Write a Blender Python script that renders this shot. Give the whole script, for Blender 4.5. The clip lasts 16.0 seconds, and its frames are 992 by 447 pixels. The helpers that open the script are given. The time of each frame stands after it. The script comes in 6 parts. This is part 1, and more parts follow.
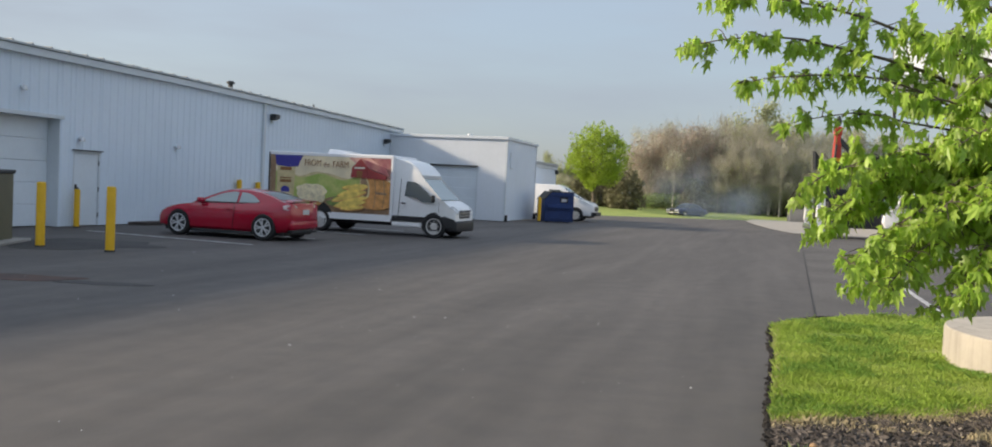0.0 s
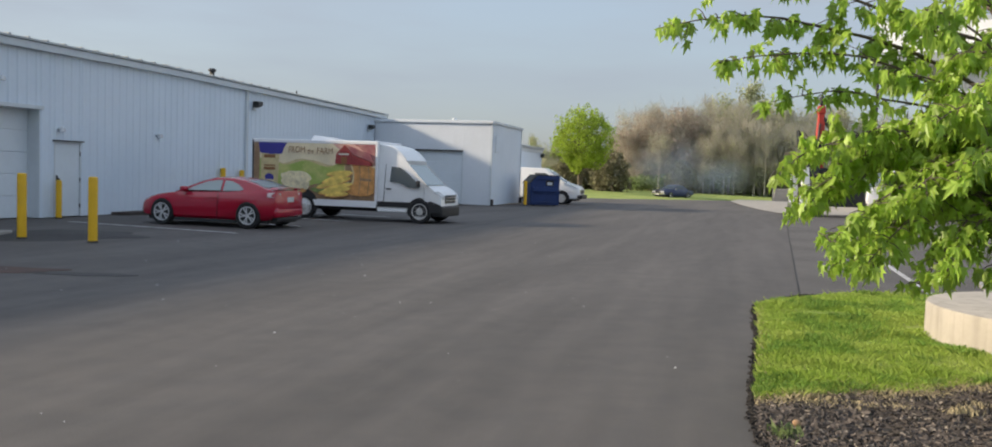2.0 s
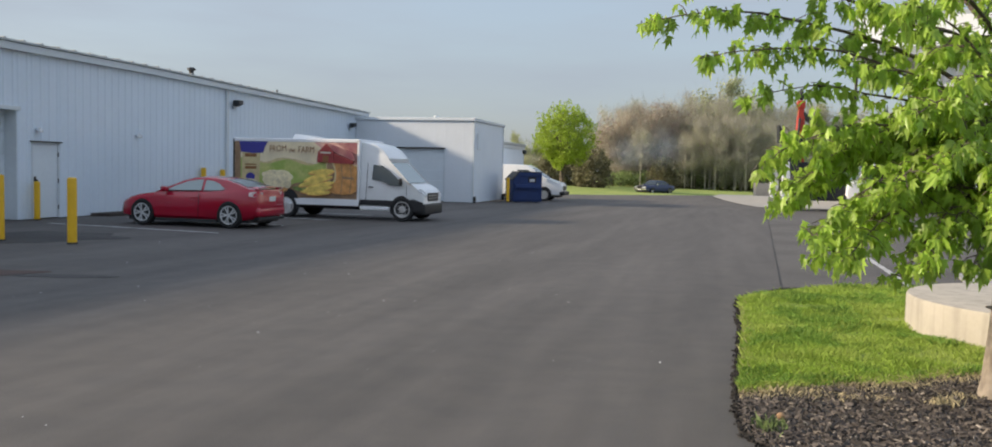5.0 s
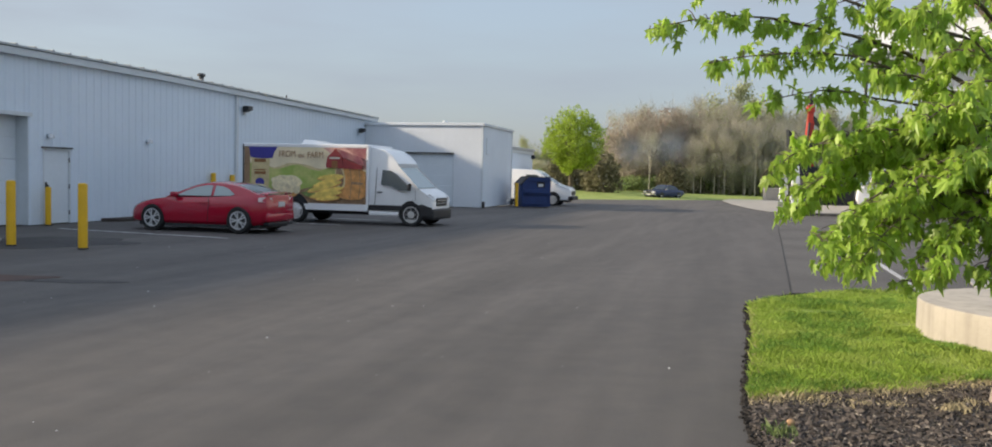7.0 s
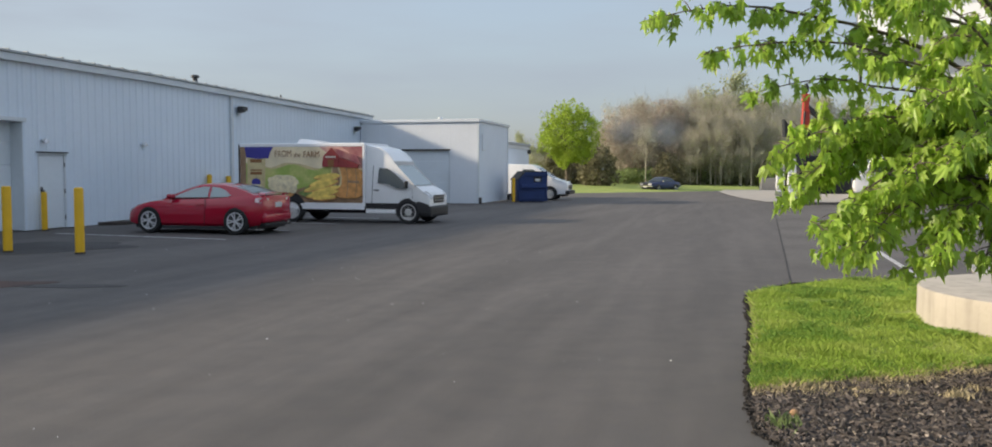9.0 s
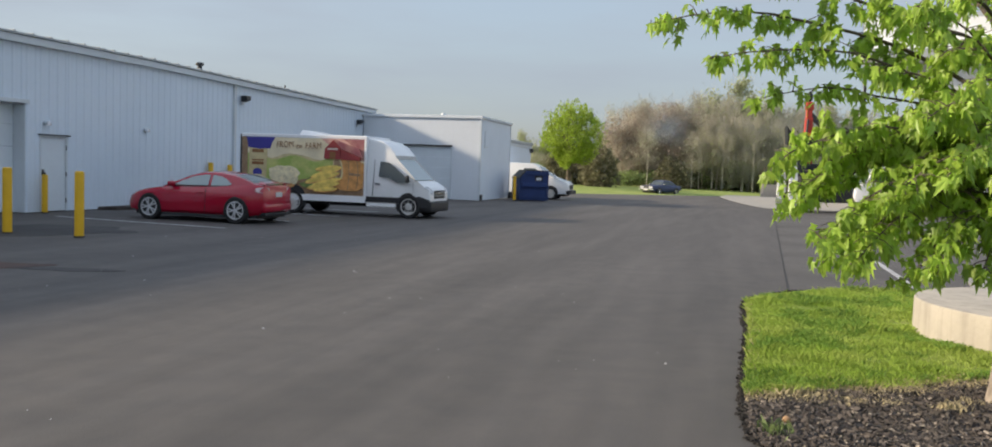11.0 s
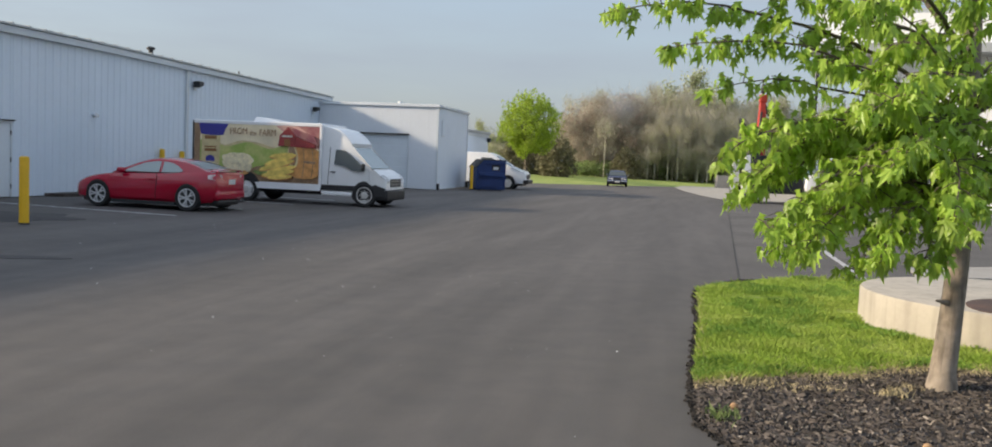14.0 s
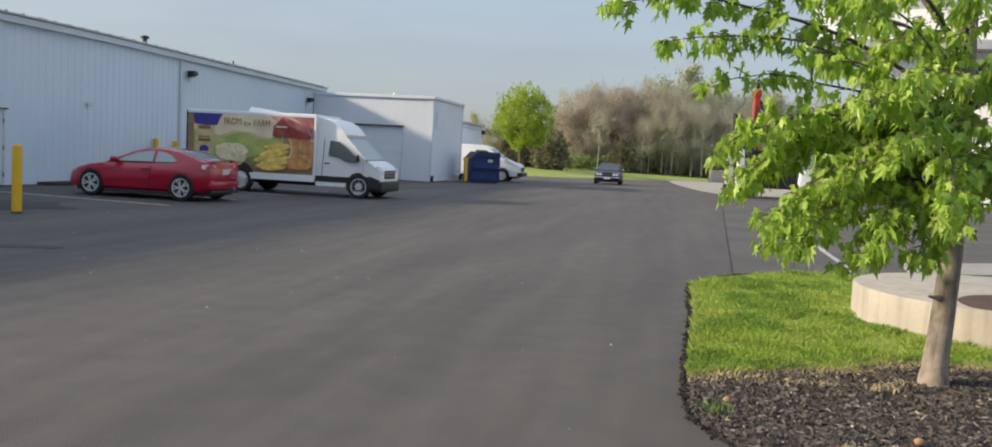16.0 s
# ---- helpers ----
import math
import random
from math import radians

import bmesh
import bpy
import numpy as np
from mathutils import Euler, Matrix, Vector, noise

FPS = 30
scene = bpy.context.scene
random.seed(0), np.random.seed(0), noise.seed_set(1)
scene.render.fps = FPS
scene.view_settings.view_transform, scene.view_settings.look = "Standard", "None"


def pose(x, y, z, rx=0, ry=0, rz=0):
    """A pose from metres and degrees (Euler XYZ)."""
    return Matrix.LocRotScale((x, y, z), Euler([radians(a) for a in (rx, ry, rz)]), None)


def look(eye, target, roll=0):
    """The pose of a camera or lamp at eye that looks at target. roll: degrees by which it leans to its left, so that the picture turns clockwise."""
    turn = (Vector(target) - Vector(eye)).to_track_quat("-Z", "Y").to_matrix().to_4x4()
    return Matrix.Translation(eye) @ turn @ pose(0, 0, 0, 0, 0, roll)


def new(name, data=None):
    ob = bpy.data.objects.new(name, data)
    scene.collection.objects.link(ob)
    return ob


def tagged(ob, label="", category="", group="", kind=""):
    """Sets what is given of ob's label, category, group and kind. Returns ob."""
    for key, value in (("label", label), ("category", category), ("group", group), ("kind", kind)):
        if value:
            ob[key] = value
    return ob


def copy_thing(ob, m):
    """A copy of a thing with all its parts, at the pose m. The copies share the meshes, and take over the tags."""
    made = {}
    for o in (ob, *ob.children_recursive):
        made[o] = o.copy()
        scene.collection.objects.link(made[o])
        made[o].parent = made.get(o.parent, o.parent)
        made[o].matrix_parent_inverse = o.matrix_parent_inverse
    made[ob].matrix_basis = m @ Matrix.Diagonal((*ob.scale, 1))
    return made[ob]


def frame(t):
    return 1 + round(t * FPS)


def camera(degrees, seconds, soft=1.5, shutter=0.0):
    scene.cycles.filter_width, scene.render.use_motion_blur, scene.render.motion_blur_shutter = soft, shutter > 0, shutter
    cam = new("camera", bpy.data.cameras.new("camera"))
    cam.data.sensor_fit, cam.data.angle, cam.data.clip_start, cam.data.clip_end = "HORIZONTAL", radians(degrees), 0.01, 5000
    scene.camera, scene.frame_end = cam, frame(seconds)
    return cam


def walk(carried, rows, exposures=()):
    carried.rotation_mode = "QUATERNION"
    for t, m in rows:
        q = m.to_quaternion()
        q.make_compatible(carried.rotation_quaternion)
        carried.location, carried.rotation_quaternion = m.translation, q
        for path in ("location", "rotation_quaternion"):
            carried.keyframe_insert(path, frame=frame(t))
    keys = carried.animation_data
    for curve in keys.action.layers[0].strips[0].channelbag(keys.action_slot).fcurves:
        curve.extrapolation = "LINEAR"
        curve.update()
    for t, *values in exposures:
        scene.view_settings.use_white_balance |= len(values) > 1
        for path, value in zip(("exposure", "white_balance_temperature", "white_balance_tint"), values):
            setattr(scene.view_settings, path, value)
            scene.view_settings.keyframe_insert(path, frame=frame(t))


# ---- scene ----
cam = camera(58.4, 16.0, 1.8)
PATH = [
    (0, (0.046, 0.371, 1.567), (0.009, 2.369, 1.487), 2.8),
    (0.5, (0.042, 0.372, 1.565), (0.008, 2.371, 1.484), 2.6),
    (1, (0.053, 0.376, 1.558), (0.029, 2.373, 1.465), 2.4),
    (1.5, (0.065, 0.382, 1.56), (0.049, 2.379, 1.452), 2.1),
    (2, (0.078, 0.379, 1.562), (0.072, 2.376, 1.448), 1.9),
    (2.5, (0.072, 0.384, 1.56), (0.078, 2.38, 1.442), 1.9),
    (3, (0.074, 0.389, 1.559), (0.086, 2.385, 1.439), 1.9),
    (3.5, (0.076, 0.381, 1.565), (0.094, 2.377, 1.443), 1.8),
    (4, (0.076, 0.389, 1.56), (0.102, 2.385, 1.437), 1.6),
    (6.5, (0.058, 0.371, 1.565), (0.089, 2.367, 1.455), 1.2),
    (7, (0.071, 0.385, 1.566), (0.084, 2.382, 1.457), 1.3),
    (7.5, (0.064, 0.386, 1.563), (0.073, 2.383, 1.453), 1.3),
    (8, (0.06, 0.394, 1.568), (0.088, 2.391, 1.45), 0.5),
    (8.5, (0.059, 0.4, 1.566), (0.083, 2.397, 1.446), 0.1),
    (9, (0.063, 0.411, 1.567), (0.082, 2.407, 1.448), 0.1),
    (11.5, (0.066, 0.403, 1.564), (0.093, 2.399, 1.438), 2.4),
    (12, (0.067, 0.403, 1.562), (0.111, 2.399, 1.434), 2.4),
    (12.5, (0.088, 0.415, 1.56), (0.15, 2.41, 1.429), 2.4),
    (13, (0.099, 0.414, 1.563), (0.178, 2.408, 1.43), 2.3),
    (13.5, (0.093, 0.405, 1.565), (0.197, 2.398, 1.427), 2.4),
    (14, (0.1, 0.413, 1.557), (0.216, 2.404, 1.413), 2.5),
    (14.5, (0.097, 0.405, 1.56), (0.224, 2.396, 1.41), 2.7),
    (15, (0.092, 0.409, 1.554), (0.221, 2.399, 1.402), 2.8),
    (15.5, (0.089, 0.411, 1.554), (0.22, 2.401, 1.398), 3.0),
    (16, (0.087, 0.409, 1.557), (0.218, 2.398, 1.397), 3.0),
]
walk(cam, [(t, look(eye, target, roll)) for t, eye, target, roll in PATH],
     [(0, 1.0, 6900, 10), (16, 1.0, 6900, 10)])

# ---- light ----
SUN_WAY = Vector((1.04, 0.03, -0.41)).normalized()      # the way the sunlight travels
world = bpy.data.worlds.new("sky")
scene.world = world
world.use_nodes = True
wn = world.node_tree
wn.nodes.clear()
w_out = wn.nodes.new("ShaderNodeOutputWorld")
w_bg = wn.nodes.new("ShaderNodeBackground")
w_sky = wn.nodes.new("ShaderNodeTexSky")
w_sky.sky_type, w_sky.sun_disc = "NISHITA", False
w_sky.sun_elevation = math.asin(-SUN_WAY.z)
w_sky.sun_rotation = math.atan2(-SUN_WAY.x, -SUN_WAY.y)
w_sky.air_density, w_sky.dust_density, w_sky.ozone_density = 1.0, 2.0, 2.0
w_bg.inputs[1].default_value = 0.13
# thin high haze streaks over the blue
w_tc = wn.nodes.new("ShaderNodeTexCoord")
w_map = wn.nodes.new("ShaderNodeMapping")
w_map.inputs["Scale"].default_value = (1.2, 1.2, 7.0)
w_noise = wn.nodes.new("ShaderNodeTexNoise")
w_noise.inputs["Scale"].default_value, w_noise.inputs["Detail"].default_value = 2.2, 6.0
w_ramp = wn.nodes.new("ShaderNodeValToRGB")
w_ramp.color_ramp.elements[0].position, w_ramp.color_ramp.elements[1].position = 0.35, 0.75
w_ramp.color_ramp.elements[0].color, w_ramp.color_ramp.elements[1].color = (0.62, 0.62, 0.62, 1), (0.95, 0.95, 0.95, 1)
w_mix = wn.nodes.new("ShaderNodeMix")
w_mix.data_type = "RGBA"
w_mix.inputs[7].default_value = (1.78, 2.08, 2.56, 1)
# the haze is brighter overhead than at the horizon
w_sep, w_rise, w_gain = (wn.nodes.new(k) for k in ("ShaderNodeSeparateXYZ", "ShaderNodeMapRange", "ShaderNodeVectorMath"))
w_rise.inputs[3].default_value, w_rise.inputs[4].default_value = 0.8, 1.5
w_gain.operation = "SCALE"
wn.links.new(w_tc.outputs["Generated"], w_sep.inputs[0])
wn.links.new(w_sep.outputs["Z"], w_rise.inputs[0])
wn.links.new(w_mix.outputs[2], w_gain.inputs[0])
wn.links.new(w_rise.outputs[0], w_gain.inputs["Scale"])
wn.links.new(w_tc.outputs["Generated"], w_map.inputs["Vector"])
wn.links.new(w_map.outputs[0], w_noise.inputs["Vector"])
wn.links.new(w_noise.outputs[0], w_ramp.inputs[0])
wn.links.new(w_ramp.outputs[0], w_mix.inputs[0])
wn.links.new(w_sky.outputs[0], w_mix.inputs[6])
wn.links.new(w_gain.outputs[0], w_bg.inputs[0])
wn.links.new(w_bg.outputs[0], w_out.inputs[0])

sun = new("sun", bpy.data.lights.new("sun", "SUN"))
sun.data.energy, sun.data.angle, sun.data.color = 2.7, radians(4.0), (1.0, 0.86, 0.68)
sun.matrix_world = look((0, 0, 40), Vector((0, 0, 40)) + SUN_WAY)


# ---- materials ----
def material(name, color, rough=0.6, metal=0.0, var=0.15, scale=6.0, fine=60.0, bump=0.0, coat=0.0, second=None, spread=0.0, translucent=0.0):
    """A surface with broad stains, fine grain and relief; second: a colour for the stains; spread: variation between objects."""
    m = bpy.data.materials.new(name)
    m.use_nodes = True
    t = m.node_tree
    p = t.nodes["Principled BSDF"]
    p.inputs["Roughness"].default_value, p.inputs["Metallic"].default_value = rough, metal
    p.inputs["Coat Weight"].default_value, p.inputs["Coat Roughness"].default_value = coat, 0.05
    tc = t.nodes.new("ShaderNodeTexCoord")
    broad, grain = t.nodes.new("ShaderNodeTexNoise"), t.nodes.new("ShaderNodeTexNoise")
    broad.inputs["Scale"].default_value, broad.inputs["Detail"].default_value = scale, 5.0
    grain.inputs["Scale"].default_value, grain.inputs["Detail"].default_value = fine, 3.0
    for n in (broad, grain):
        t.links.new(tc.outputs["Object"], n.inputs["Vector"])
    mix = t.nodes.new("ShaderNodeMix")
    mix.data_type = "RGBA"
    other = second or tuple(c * (1 - 1.6 * var) for c in color)
    mix.inputs[6].default_value, mix.inputs[7].default_value = (*color, 1), (*other, 1)
    ramp = t.nodes.new("ShaderNodeMapRange")
    ramp.inputs[1].default_value, ramp.inputs[2].default_value = 0.38, 0.68
    t.links.new(broad.outputs[0], ramp.inputs[0])
    t.links.new(ramp.outputs[0], mix.inputs[0])
    hsv = t.nodes.new("ShaderNodeHueSaturation")
    rng = t.nodes.new("ShaderNodeMapRange")
    rng.inputs[3].default_value, rng.inputs[4].default_value = 1 - var, 1 + var
    t.links.new(grain.outputs[0], rng.inputs[0])
    last = rng.outputs[0]
    if spread:
        info, r2, mul = t.nodes.new("ShaderNodeObjectInfo"), t.nodes.new("ShaderNodeMapRange"), t.nodes.new("ShaderNodeMath")
        geo, add = t.nodes.new("ShaderNodeNewGeometry"), t.nodes.new("ShaderNodeMath")
        wrap = t.nodes.new("ShaderNodeMath")
        wrap.operation = "FRACT"
        t.links.new(info.outputs["Random"], add.inputs[0])
        t.links.new(geo.outputs["Random Per Island"], add.inputs[1])
        t.links.new(add.outputs[0], wrap.inputs[0])
        r2.inputs[3].default_value, r2.inputs[4].default_value = 1 - spread, 1 + spread
        t.links.new(wrap.outputs[0], r2.inputs[0])
        mul.operation = "MULTIPLY"
        t.links.new(last, mul.inputs[0])
        t.links.new(r2.outputs[0], mul.inputs[1])
        last = mul.outputs[0]
    t.links.new(last, hsv.inputs["Value"])
    t.links.new(mix.outputs[2], hsv.inputs["Color"])
    t.links.new(hsv.outputs[0], p.inputs["Base Color"])
    if bump:
        b = t.nodes.new("ShaderNodeBump")
        b.inputs["Strength"].default_value, b.inputs["Distance"].default_value = bump, 0.02
        t.links.new(grain.outputs[0], b.inputs["Height"])
        t.links.new(b.outputs[0], p.inputs["Normal"])
    if translucent:
        tr, ms = t.nodes.new("ShaderNodeBsdfTranslucent"), t.nodes.new("ShaderNodeMixShader")
        t.links.new(hsv.outputs[0], tr.inputs["Color"])
        ms.inputs[0].default_value = translucent
        t.links.new(p.outputs[0], ms.inputs[1])
        t.links.new(tr.outputs[0], ms.inputs[2])
        t.links.new(ms.outputs[0], t.nodes["Material Output"].inputs[0])
    return m


def glass(name, tint=(0.02, 0.025, 0.03), rough=0.03):
    m = bpy.data.materials.new(name)
    m.use_nodes = True
    p = m.node_tree.nodes["Principled BSDF"]
    p.inputs["Base Color"].default_value = (*tint, 1)
    p.inputs["Roughness"].default_value, p.inputs["IOR"].default_value = rough, 1.5
    return m


def streaked(m, angle, along, across, amount):
    """Adds long faint wheel streaks to a ground material."""
    t = m.node_tree
    p = t.nodes["Principled BSDF"]
    old = p.inputs["Base Color"].links[0].from_socket
    tc, mp, nz, rg, hs = (t.nodes.new(k) for k in ("ShaderNodeTexCoord", "ShaderNodeMapping", "ShaderNodeTexNoise", "ShaderNodeMapRange", "ShaderNodeHueSaturation"))
    mp.vector_type = "TEXTURE"
    mp.inputs["Rotation"].default_value = (0, 0, radians(angle))
    mp.inputs["Scale"].default_value = (1 / across, 1 / along, 1)
    nz.inputs["Scale"].default_value, nz.inputs["Detail"].default_value = 1.0, 6.0
    rg.inputs[1].default_value, rg.inputs[2].default_value = 0.3, 0.7
    rg.inputs[3].default_value, rg.inputs[4].default_value = 1 - amount, 1 + amount
    t.links.new(tc.outputs["Object"], mp.inputs["Vector"])
    t.links.new(mp.outputs[0], nz.inputs["Vector"])
    t.links.new(nz.outputs[0], rg.inputs[0])
    t.links.new(rg.outputs[0], hs.inputs["Value"])
    t.links.new(old, hs.inputs["Color"])
    t.links.new(hs.outputs[0], p.inputs["Base Color"])
    return m


def stained(m, across=9.0, down=0.7, dark=0.8):
    """Adds faint stains that run down a wall."""
    t = m.node_tree
    p = t.nodes["Principled BSDF"]
    old = p.inputs["Base Color"].links[0].from_socket
    tc, mp, nz, rg, hs = (t.nodes.new(k) for k in ("ShaderNodeTexCoord", "ShaderNodeMapping", "ShaderNodeTexNoise", "ShaderNodeMapRange", "ShaderNodeHueSaturation"))
    mp.inputs["Scale"].default_value = (across, across, down)
    nz.inputs["Scale"].default_value, nz.inputs["Detail"].default_value = 1.0, 4.0
    rg.inputs[1].default_value, rg.inputs[2].default_value = 0.5, 0.72
    rg.inputs[3].default_value, rg.inputs[4].default_value = 1.03, dark
    t.links.new(tc.outputs["Object"], mp.inputs["Vector"])
    t.links.new(mp.outputs[0], nz.inputs["Vector"])
    t.links.new(nz.outputs[0], rg.inputs[0])
    t.links.new(rg.outputs[0], hs.inputs["Value"])
    t.links.new(old, hs.inputs["Color"])
    t.links.new(hs.outputs[0], p.inputs["Base Color"])
    return m


M_ASPHALT = streaked(streaked(material("asphalt", (0.09, 0.0815, 0.0755), 0.8, var=0.3, scale=2.6, fine=75, bump=0.2, second=(0.075, 0.0695, 0.066)), -20, 0.12, 0.9, 0.2), -14, 0.2, 3.5, 0.12)
M_ASPHALT_OLD = material("old_asphalt", (0.106, 0.099, 0.094), 0.88, var=0.2, scale=0.5, fine=40, bump=0.5)
M_SEAL = material("fresh_asphalt", (0.05, 0.047, 0.046), 0.8, var=0.25, scale=0.8, fine=40, bump=0.6)
M_CONCRETE = material("concrete", (0.35, 0.33, 0.3), 0.85, var=0.1, scale=1.5, fine=25, bump=0.2)
M_PLANTER = stained(material("planter_concrete", (0.43, 0.39, 0.33), 0.85, var=0.1, scale=2.5, fine=20, bump=0.25))
M_GRASS = material("lawn", (0.31, 0.36, 0.09), 0.9, var=0.25, scale=0.7, fine=30, bump=0.6, second=(0.2, 0.28, 0.05))
M_BLADE = material("grass_blades", (0.26, 0.38, 0.055), 0.6, var=0.2, scale=1.6, fine=7, second=(0.34, 0.43, 0.09), spread=0.3, translucent=0.4)
M_BLADE_DEEP = material("deep_grass_blades", (0.17, 0.31, 0.05), 0.6, var=0.2, scale=2.0, fine=7, spread=0.3, translucent=0.4)
M_STRAW = material("dry_grass", (0.42, 0.36, 0.22), 0.8, var=0.2, scale=3, fine=12, spread=0.3)
M_MULCH = material("mulch", (0.075, 0.06, 0.052), 0.9, var=0.35, scale=3, fine=35, bump=1.0, second=(0.03, 0.024, 0.02))
M_CHIP = material("wood_chips", (0.092, 0.078, 0.07), 0.9, var=0.3, scale=8, fine=30, spread=0.6)
M_CHIP_PALE = material("pale_chips", (0.3, 0.26, 0.22), 0.9, var=0.3, scale=8, fine=30, spread=0.4)
M_SIDING = material("painted_siding", (0.69, 0.775, 0.87), 0.5, var=0.04, scale=0.5, fine=8, second=(0.65, 0.735, 0.83))
M_SIDING_PALE = material("painted_panels", (0.7, 0.74, 0.79), 0.5, var=0.04, scale=0.5, fine=8)
M_TRIM = material("painted_trim", (0.62, 0.67, 0.71), 0.45, var=0.05, scale=1.0, fine=10)
M_ROOF = material("metal_roof", (0.4, 0.43, 0.45), 0.4, var=0.08, scale=0.6, fine=10)
M_DOOR = material("painted_door", (0.7, 0.76, 0.81), 0.45, var=0.04, scale=1.0, fine=10)
M_DARK = material("dark_metal", (0.03, 0.032, 0.035), 0.5, var=0.2, scale=4, fine=30)
M_YELLOW = material("yellow_plastic", (0.82, 0.47, 0.015), 0.45, var=0.08, scale=2.5, fine=20)
M_OLIVE = material("olive_paint", (0.14, 0.13, 0.075), 0.5, var=0.1, scale=2, fine=20)
M_PAINT_LINE = material("worn_road_paint", (0.5, 0.5, 0.5), 0.8, var=0.25, scale=4, fine=25, second=(0.26, 0.26, 0.26))
M_RUST_AND_OPENING = material("rust_and_opening", (0.1, 0.055, 0.04), 0.9, var=0.3, scale=2.5, fine=25, second=(0.05, 0.038, 0.035))
M_RED = material("red_car_paint", (0.4, 0.002, 0.026), 0.2, var=0.03, scale=1, fine=20, coat=0.6)
M_WHITE = material("white_paint", (0.86, 0.87, 0.88), 0.35, var=0.04, scale=1.2, fine=15, coat=0.4)
M_NAVY = material("navy_car_paint", (0.008, 0.02, 0.085), 0.4, var=0.05, scale=1, fine=20, coat=0.3)
M_BLUE = material("dumpster_blue", (0.012, 0.04, 0.16), 0.55, var=0.15, scale=2, fine=20)
M_BLACK = material("black_plastic", (0.018, 0.018, 0.02), 0.55, var=0.15, scale=4, fine=30)
M_TYRE = material("tyre_rubber", (0.02, 0.02, 0.021), 0.85, var=0.2, scale=6, fine=40)
M_ALLOY = material("alloy_wheel", (0.72, 0.72, 0.73), 0.35, 0.35, var=0.08, scale=8, fine=40)
M_STEEL = material("steel_wheel", (0.58, 0.57, 0.55), 0.45, 0.1, var=0.1, scale=8, fine=40)
M_CHROME = material("chrome", (0.75, 0.76, 0.78), 0.15, 1.0, var=0.05, scale=8, fine=30)
M_GLASS = glass("dark_glass", (0.07, 0.085, 0.09), 0.03)
# pale base colour stands in for reflections and the view through the panes
M_GLASS_REFLECT = glass("glass_painted_reflection", (0.33, 0.39, 0.4), 0.03)
M_LIGHT = material("lamp_lens", (0.75, 0.76, 0.78), 0.12, 0.2, var=0.05, scale=10, fine=40)
M_TAIL = material("tail_lens", (0.82, 0.68, 0.68), 0.15, var=0.1, scale=10, fine=40)
M_PLATE = material("plate_white", (0.6, 0.6, 0.6), 0.5, var=0.05, scale=10, fine=40)
M_BARK = stained(material("grey_bark", (0.33, 0.28, 0.23), 0.9, var=0.2, scale=7, fine=26, bump=0.35, second=(0.2, 0.165, 0.13)), 26.0, 3.0, 0.55)
M_TWIG = material("brown_bark", (0.14, 0.112, 0.09), 0.9, var=0.2, scale=3, fine=30)
M_LEAF = material("maple_leaf", (0.385, 0.55, 0.085), 0.4, var=0.12, scale=3, fine=25, second=(0.31, 0.48, 0.075), spread=0.3, translucent=0.5)
M_LEAF_FAR = material("fresh_foliage", (0.35, 0.47, 0.06), 0.6, var=0.15, scale=0.5, fine=3, spread=0.3, translucent=0.5)
M_LEAF_PALE = material("young_foliage", (0.4, 0.44, 0.24), 0.7, var=0.15, scale=0.5, fine=3, spread=0.35, translucent=0.3)
M_LEAF_DARK = material("dark_foliage", (0.21, 0.2, 0.12), 0.7, var=0.2, scale=0.5, fine=3, spread=0.35, translucent=0.4)
M_LEAF_MID = material("bramble_leaf", (0.26, 0.34, 0.13), 0.7, var=0.2, scale=0.5, fine=3, spread=0.35, translucent=0.4)
M_BUDS = material("reddish_buds", (0.45, 0.365, 0.31), 0.8, var=0.12, scale=0.4, fine=3, spread=0.25, translucent=0.5)
M_TWIGS_FAR = material("bare_twigs", (0.47, 0.445, 0.36), 0.9, var=0.12, scale=0.3, fine=3, spread=0.25, translucent=0.5)
M_SAPLING = material("pale_bark", (0.5, 0.46, 0.38), 0.9, var=0.15, scale=1.0, fine=8)
M_ORANGE_RED = material("crane_red", (0.5, 0.045, 0.025), 0.45, var=0.1, scale=2, fine=20)


# ---- mesh tools ----
def finish(bm, name, mat, smooth=None):
    bmesh.ops.recalc_face_normals(bm, faces=bm.faces[:])
    me = bpy.data.meshes.new(name)
    bm.to_mesh(me)
    bm.free()
    me.materials.append(mat)
    if smooth:
        me.shade_smooth()
        me.set_sharp_from_angle(angle=radians(smooth))
    return me


def part(name, bm, mat, parent=None, label="", smooth=None, m=None):
    """Links a bmesh as one mesh object under a thing or a part."""
    ob = new(name, finish(bm, name, mat, smooth))
    if parent:
        ob.parent = parent
    if m is not None:
        ob.matrix_basis = m
    if label:
        ob["label"] = label
    return ob


def thing(name, m, label, category, group="", kind=""):
    ob = new(name)
    ob.empty_display_size = 0.2
    ob.matrix_basis = m
    return tagged(ob, label, category, group, kind)


def box(x0, x1, y0, y1, z0, z1, bevel=0.0, bm=None, seg=2):
    b = bm or bmesh.new()
    r = bmesh.ops.create_cube(b, size=1.0, matrix=Matrix.Translation(((x0 + x1) / 2, (y0 + y1) / 2, (z0 + z1) / 2)) @ Matrix.Diagonal((abs(x1 - x0), abs(y1 - y0), abs(z1 - z0), 1)))
    if bevel:
        edges = {e for v in r["verts"] for e in v.link_edges}
        bmesh.ops.bevel(b, geom=list(edges), offset=bevel, segments=seg, affect="EDGES", profile=0.5)
    return b


